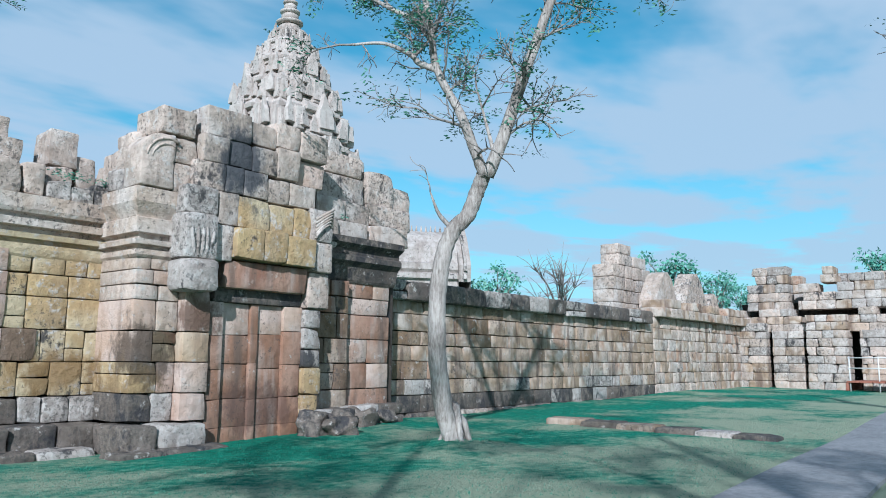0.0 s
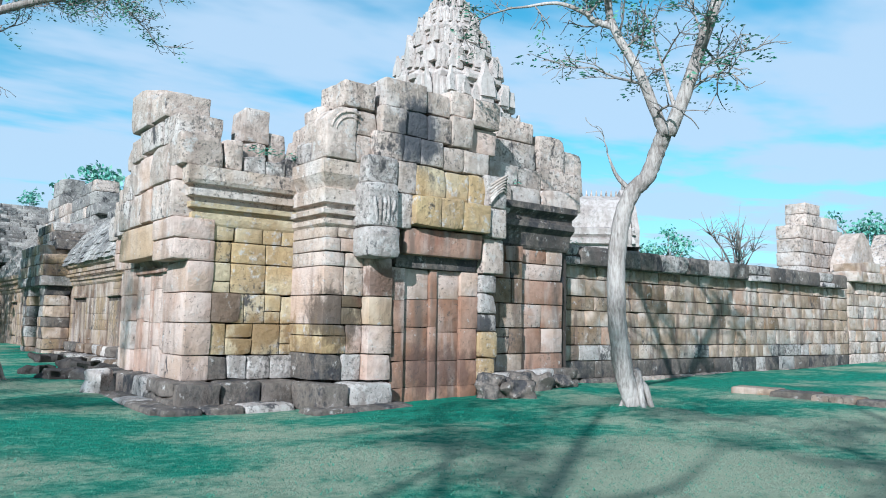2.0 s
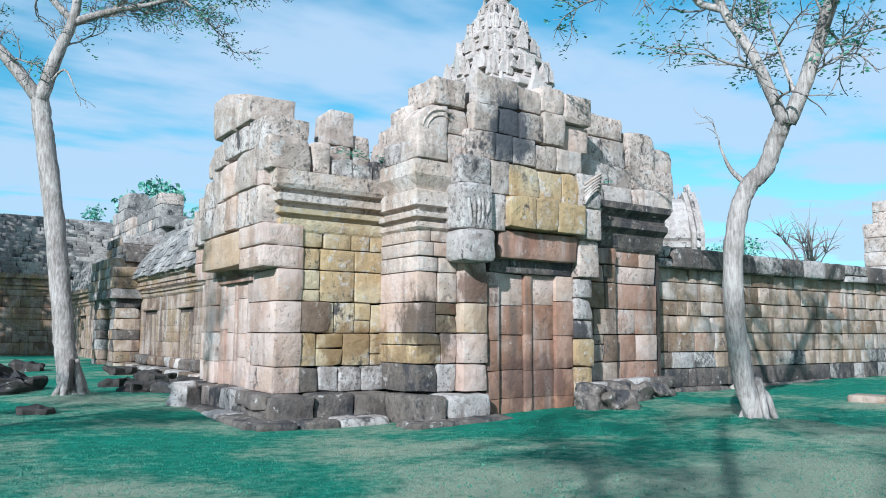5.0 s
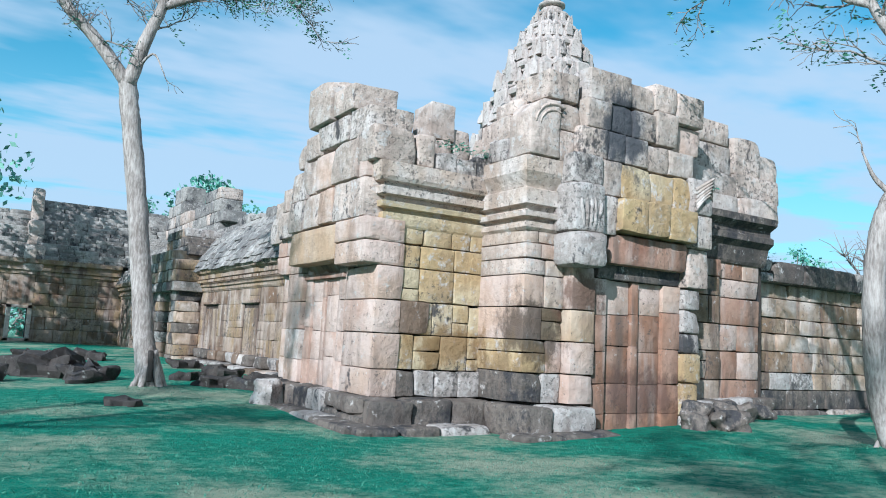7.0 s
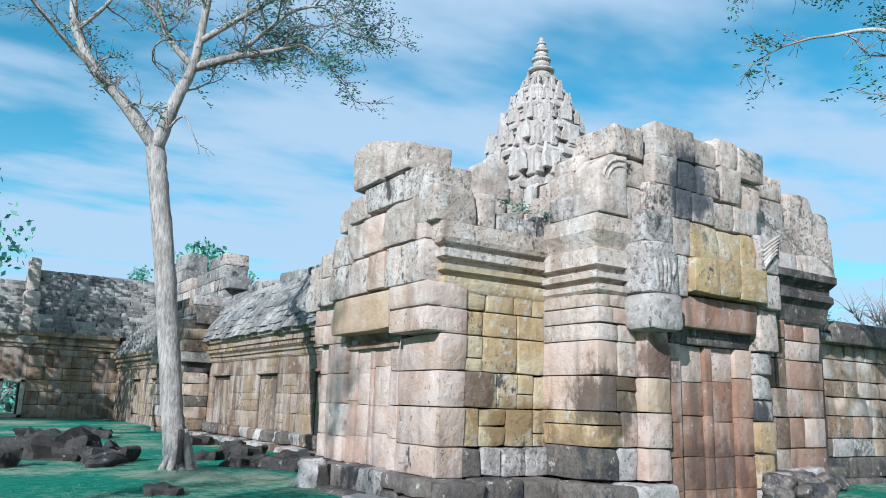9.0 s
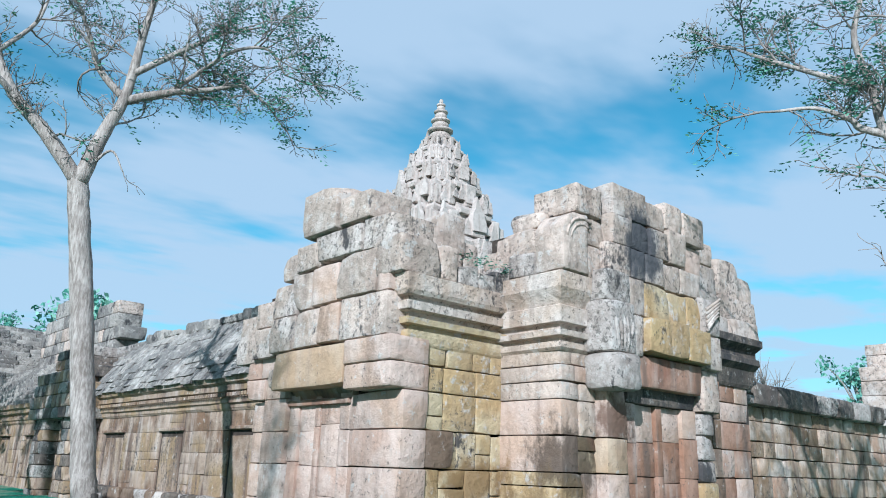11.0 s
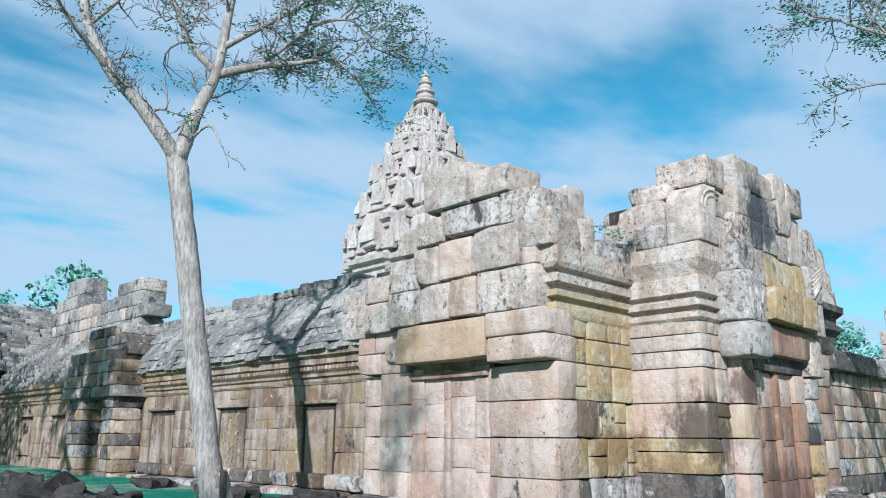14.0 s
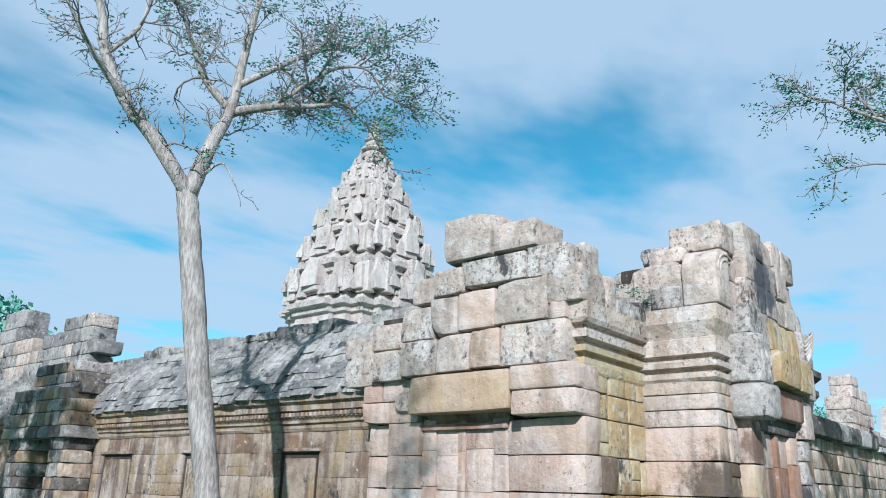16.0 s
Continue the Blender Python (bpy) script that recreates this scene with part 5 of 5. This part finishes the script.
def cross_gallery():
    g = tagged(box("cross_gallery", (-14, 45.05, -0.6), (9.5, 48.5, -0.01), CORE), "far sandstone gallery with square windows and stepped stone roof", "gallery", kind="structure")
    # wall face with window openings
    wins = [(-4.9, -3.6), (-2.4, -1.1), (-0.45, 0.75), (1.0, 2.1)]
    z0, a, b, z1 = -0.6, 0.0, 1.75, 3.45
    edges = [-14.0] + [v for w in wins for v in w] + [6.2]
    for i in range(0, len(edges), 2):
        for q0, q1 in ((z0, 0.0), (0.0, 0.6), (0.6, 1.2), (1.2, b), (b, 2.35), (2.35, 2.9), (2.9, z1)):
            course(g, "y", 44.8, edges[i], edges[i + 1], q0, q1, GALLERY, depth=0.24, long=0.95, out=0.012, r=0.012, rough=0.006, n=3, gap=0.012)
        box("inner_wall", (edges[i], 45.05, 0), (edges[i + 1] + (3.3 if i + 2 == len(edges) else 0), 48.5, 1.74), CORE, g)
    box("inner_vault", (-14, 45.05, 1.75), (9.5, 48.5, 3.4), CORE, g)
    for p, q in wins:
        box("sill_wall", (p, 44.8, z0), (q, 45.04, a), GALLERY, g)
        box("head_wall", (p, 44.8, b), (q, 45.04, z1), GALLERY, g)
        for fx0, fx1, fz0, fz1 in ((p, p + 0.2, a, b), (q - 0.2, q, a, b), (p, q, b - 0.15, b), (p, q, a, a + 0.15)):
            box("window_frame", (fx0, 44.7, fz0), (fx1, 44.85, fz1), PALE, g)
    moulding("cornice", g, "y", 44.8, -14, 6.0, [(0.0, 3.2), (0.06, 3.25), (0.06, 3.4), (0.16, 3.45), (0.16, 3.58), (0.08, 3.61), (0.08, 3.72), (0.28, 3.8), (0.32, 4.0)], GALLERY, back=0.3, steps=0.7, wear=0.015)
    rows = 15
    for k in range(rows):
        t = k / rows
        y, z = 44.6 + 1.9 * t ** 1.3, 3.95 + 3.2 * t
        course(g, "y", y, 2.0, 9.0, z, z + 3.2 / rows + 0.04, ROOFING, depth=0.9, long=1.0, out=0.05, r=0.03, rough=0.02, name="roof_stone")
        if t < 0.75:
            course(g, "y", y + 0.4, -14, 1.7, z, z + 3.2 / rows + 0.03, ROOFING, depth=0.9, long=1.1, out=0.05, r=0.03, rough=0.02, name="roof_stone")
    mesh_ob("roof_core", [(x, y, z) for x in (1.9, 9.4) for y, z in ((44.9, 3.4), (46.6, 7.0), (47.5, 7.0), (48.5, 3.4))], [(0, 1, 2, 3)[::-1], (4, 5, 6, 7), (0, 4, 5, 1)[::-1], (1, 5, 6, 2)[::-1], (2, 6, 7, 3)[::-1]], ROOFING, g, smooth=False)
    mesh_ob("roof_core", [(x, y, z) for x in (-14, 1.9) for y, z in ((45.2, 3.4), (46.6, 6.2), (47.5, 6.2), (48.5, 3.4))], [(0, 1, 2, 3)[::-1], (4, 5, 6, 7), (0, 4, 5, 1)[::-1], (1, 5, 6, 2)[::-1], (2, 6, 7, 3)[::-1]], ROOFING, g, smooth=False)
    for z0_, z1_, w in ((3.4, 4.7, 0.9), (4.7, 6.0, 0.7), (6.0, 7.65, 0.55)):
        s = stone(g, "gable_finial", (1.95, 44.9 + (z0_ - 3) * 0.4, (z0_ + z1_) / 2), (w, 0.9, z1_ - z0_), GREY, 0.1, 0.04, 5)
    return g


cross_gallery()


# ---------------------------------------------------------------- ruined gate pavilion at the far end of the boundary wall
def far_gate():
    # broken continuation of the wall
    blocks = pile(26.2, 36.2, 12.1, 0, 0.05, [0.42, 0.4, 0.38, 0.4, 0.42, 0.4, 0.4], 0.7, 0.8)
    blocks += pile(26.2, 36.0, 11.8, 0, 2.87, [0.36, 0.34], 0.8, 1.2, lambda u, z: z < 3.2 or (u * 1.7) % 3 > 1.3)
    a = ruin_stack("ruined_wall", "crumbling sandstone wall with streaked blocks", blocks, (WALL, WALL, GREY))
    core1 = box("wall_core", (26.2, 12.5, -0.3), (36.2, 13.4, 2.8), CORE)
    core1.parent = a
    core1.location = -a.location
    for u, w, h in ((28.6, 2.2, 1.7), (31.6, 2.6, 1.9), (33.6, 1.6, 1.2)):
        g = [(-1, 0), (-0.9, 0.35), (-0.55, 0.7), (-0.2, 0.95), (0.1, 1.0), (0.45, 0.8), (0.8, 0.4), (1, 0)]
        v = [(x * w / 2, y, z * h + random.uniform(-0.04, 0.04)) for y in (0, 0.7) for x, z in g]
        k = len(g)
        f = [tuple(range(k)), tuple(range(k, 2 * k))[::-1]] + [(i, i + k, (i + 1) % k + k, (i + 1) % k) for i in range(k)]
        ob = mesh_ob("gable_stone", v, f, GREY, a, "rounded broken gable", smooth=False)
        ob.location = Vector((u, 12.6, 3.1)) - a.location
    # broken stump behind it
    ruin_stack("broken_turret", "broken turret of pale grey blocks behind the wall",
               pile(26.8, 31.4, 14.0, 0, 0.1, [0.8, 0.8, 0.8, 0.55, 0.5, 0.5], 0.9, 0.9)
               + pile(26.8, 30.2, 14.0, 0, 4.05, [0.5, 0.5], 0.8, 0.9) + pile(27.3, 29.8, 14.0, 0, 5.05, [0.45], 1.2, 0.8) + pile(27.3, 28.4, 14.0, 0, 5.5, [0.4], 1.2, 0.8), GREY)
    # porch of the gate, coming forward: leaning piers with dark doorways between them and a broken skyline
    b = []
    for y0, y1, top in ((11.0, 12.5, 8), (9.5, 10.8, 7), (7.7, 9.35, 9), (6.35, 7.3, 7), (4.2, 6.1, 8)):
        b += pile(35.6 + random.uniform(-0.3, 0.4), 37, y0, y1, 0.05, [0.42, 0.36, 0.4, 0.34, 0.38, 0.36, 0.34, 0.36, 0.3][:top], 0.62, 0.9, axis="x")
    b += pile(35.8, 36.4, 4.4, 12.4, 2.6, [0.36, 0.34, 0.34], 0.7, 1.1, lambda u, z: random.random() < 0.86 - (z - 2.6) * 0.3, axis="x")
    b += pile(36.2, 37, 6.0, 9.8, 3.6, [0.4, 0.36, 0.4, 0.36, 0.36], 0.62, 1.1, lambda u, z: abs(u - 7.9) < 2.0 - (z - 3.6) * 0.6 and random.random() < 0.93, axis="x")
    b += pile(36.2, 37, 10.2, 12.0, 3.6, [0.4, 0.4, 0.4, 0.4, 0.4], 0.6, 1.0, lambda u, z: abs(u - 11) < 1.0 - (z - 3.6) * 0.32, axis="x")
    b += pile(38.0, 39, 3.6, 12.0, 2.8, [0.42] * 6, 0.7, 1.0, lambda u, z: z < 3.9 or (6.4 < u < 8.8) or (u * 1.9) % 4 > 3.2, axis="x")
    g = ruin_stack("ruined_gate", "ruined gate pavilion of pale sandstone with broken roofline", b, (GREY, GREY, GREY, WALL, MOTTLED))
    core2 = box("gate_core", (37.3, 4.4, -0.3), (40, 12.6, 4.0), CORE)
    core2.parent = g
    core2.location = -g.location


far_gate()


def ramp():
    r = tagged(empty("visitor_ramp", (34, 6.2, 0)), "red-brown timber visitor ramp with thin metal rails", "ramp")
    z = ground_height(34, 6.2)
    for k in range(5):
        v, f = rough_box((2.4, 0.42, 0.07), 0.01, 0)
        p = mesh_ob("plank", v, f, TIMBER, r)
        p.location = (0, 0.9 - 0.44 * k, z + 0.38)
    for y in (1.1, -1.1):
        v, f = rough_box((2.4, 0.1, 0.3), 0.01, 0)
        mesh_ob("beam", v + (0, y, z + 0.2), f, TIMBER, r)
    for y in (1.0, 0.0, -1.0):
        mesh_ob("post", *tube([(-1.1, y, z), (-1.1, y, z + 1.35)], 0.025, 0.025, 8, 0), STEEL, r)
    for h in (0.9, 1.3):
        mesh_ob("rail", *tube([(-1.1, 1.05, z + h), (-1.1, -1.6, z + h)], 0.025, 0.025, 8, 0), STEEL, r)


ramp()


# ---------------------------------------------------------------- hall roof showing over the wall
def library_roof():
    t = tagged(empty("inner_shrine", (38.5, 34.5, 0)), "pale inner shrine with stone roof and crest of small finials", "shrine")
    d = np.array((0.776, -0.63))
    n = np.array((0.63, 0.776))
    def P(s, q, z):
        return (d[0] * s + n[0] * q, d[1] * s + n[1] * q, z)
    prof = [(-2.2, 0), (-2.2, 6.4), (-2.5, 6.5), (-2.5, 6.8), (-2.2, 6.9), (-2.4, 7.1), (-2.4, 7.5), (-2.1, 7.6), (-1.9, 8.6), (-1.2, 9.5), (-0.3, 9.9), (0.3, 9.9), (2.5, 6.8), (2.2, 0)]
    k = len(prof)
    v = [P(s, q, z) for s in (-2.2, 2.4) for q, z in prof]
    f = [(i, (i + 1) % k, (i + 1) % k + k, i + k) for i in range(k)] + [tuple(range(k))[::-1], tuple(range(k, 2 * k))]
    mesh_ob("hall", v, f, SHRINE, t, smooth=False)
    for i in range(14):
        s = -2.1 + i * 0.33
        mesh_ob("finial", *tube([P(s, 0, 9.85), P(s, 0, 10.1), P(s, 0, 10.35)], 0.1, 0.02, 6, 0), GREY, t)
    g = [(2.4, -2.6, 6.3), (2.4, -2.7, 7.4), (2.4, -2.2, 8.2), (2.4, -1.4, 9.4), (2.4, -0.5, 10.3), (2.4, 0.4, 10.0), (2.4, 1.6, 8.4), (2.4, 2.4, 7.0), (2.4, 2.5, 6.0)]
    vv = [P(s, q, z) for s in (2.3, 3.1) for _, q, z in g] + [P(2.3, 2.5, 0), P(2.3, -2.6, 0), P(3.1, 2.5, 0), P(3.1, -2.6, 0)]
    m = len(g)
    ff = [(i, i + 1, i + 1 + m, i + m) for i in range(m - 1)] + [tuple(range(m)) + (2 * m, 2 * m + 1), tuple(range(m, 2 * m))[::-1] + (2 * m + 3, 2 * m + 2)]
    mesh_ob("gable", vv, ff, SHRINE, t, "carved pale gable end", smooth=False)
    turn = math.atan2(-n[1], -n[0])
    for (_, q0, h0), (_, q1, h1) in zip(g[:-1], g[1:]):
        for k in (0.25, 0.75):
            leaf = mesh_ob("crest_leaf", *antefix(0.24, random.uniform(0.5, 0.8)), SHRINE, t, smooth=False)
            leaf.location = P(2.7, q0 + (q1 - q0) * k, h0 + (h1 - h0) * k - 0.12)
            leaf.rotation_euler = (0, 0, turn + math.pi / 2)
    for q0, q1, h in ((-1.9, 1.6, 6.9), (-1.5, 1.2, 7.6), (-1.1, 0.8, 8.3), (-0.8, 0.4, 9.0)):
        v, f = rough_box((0.3, q1 - q0, 0.45), 0.06, 0.05, 5)
        band = mesh_ob("gable_band", v, f, SHRINE, t, smooth=False)
        band.location = P(3.1, (q0 + q1) / 2, h)
        band.rotation_euler = (0, 0, math.atan2(d[1], d[0]))


library_roof()
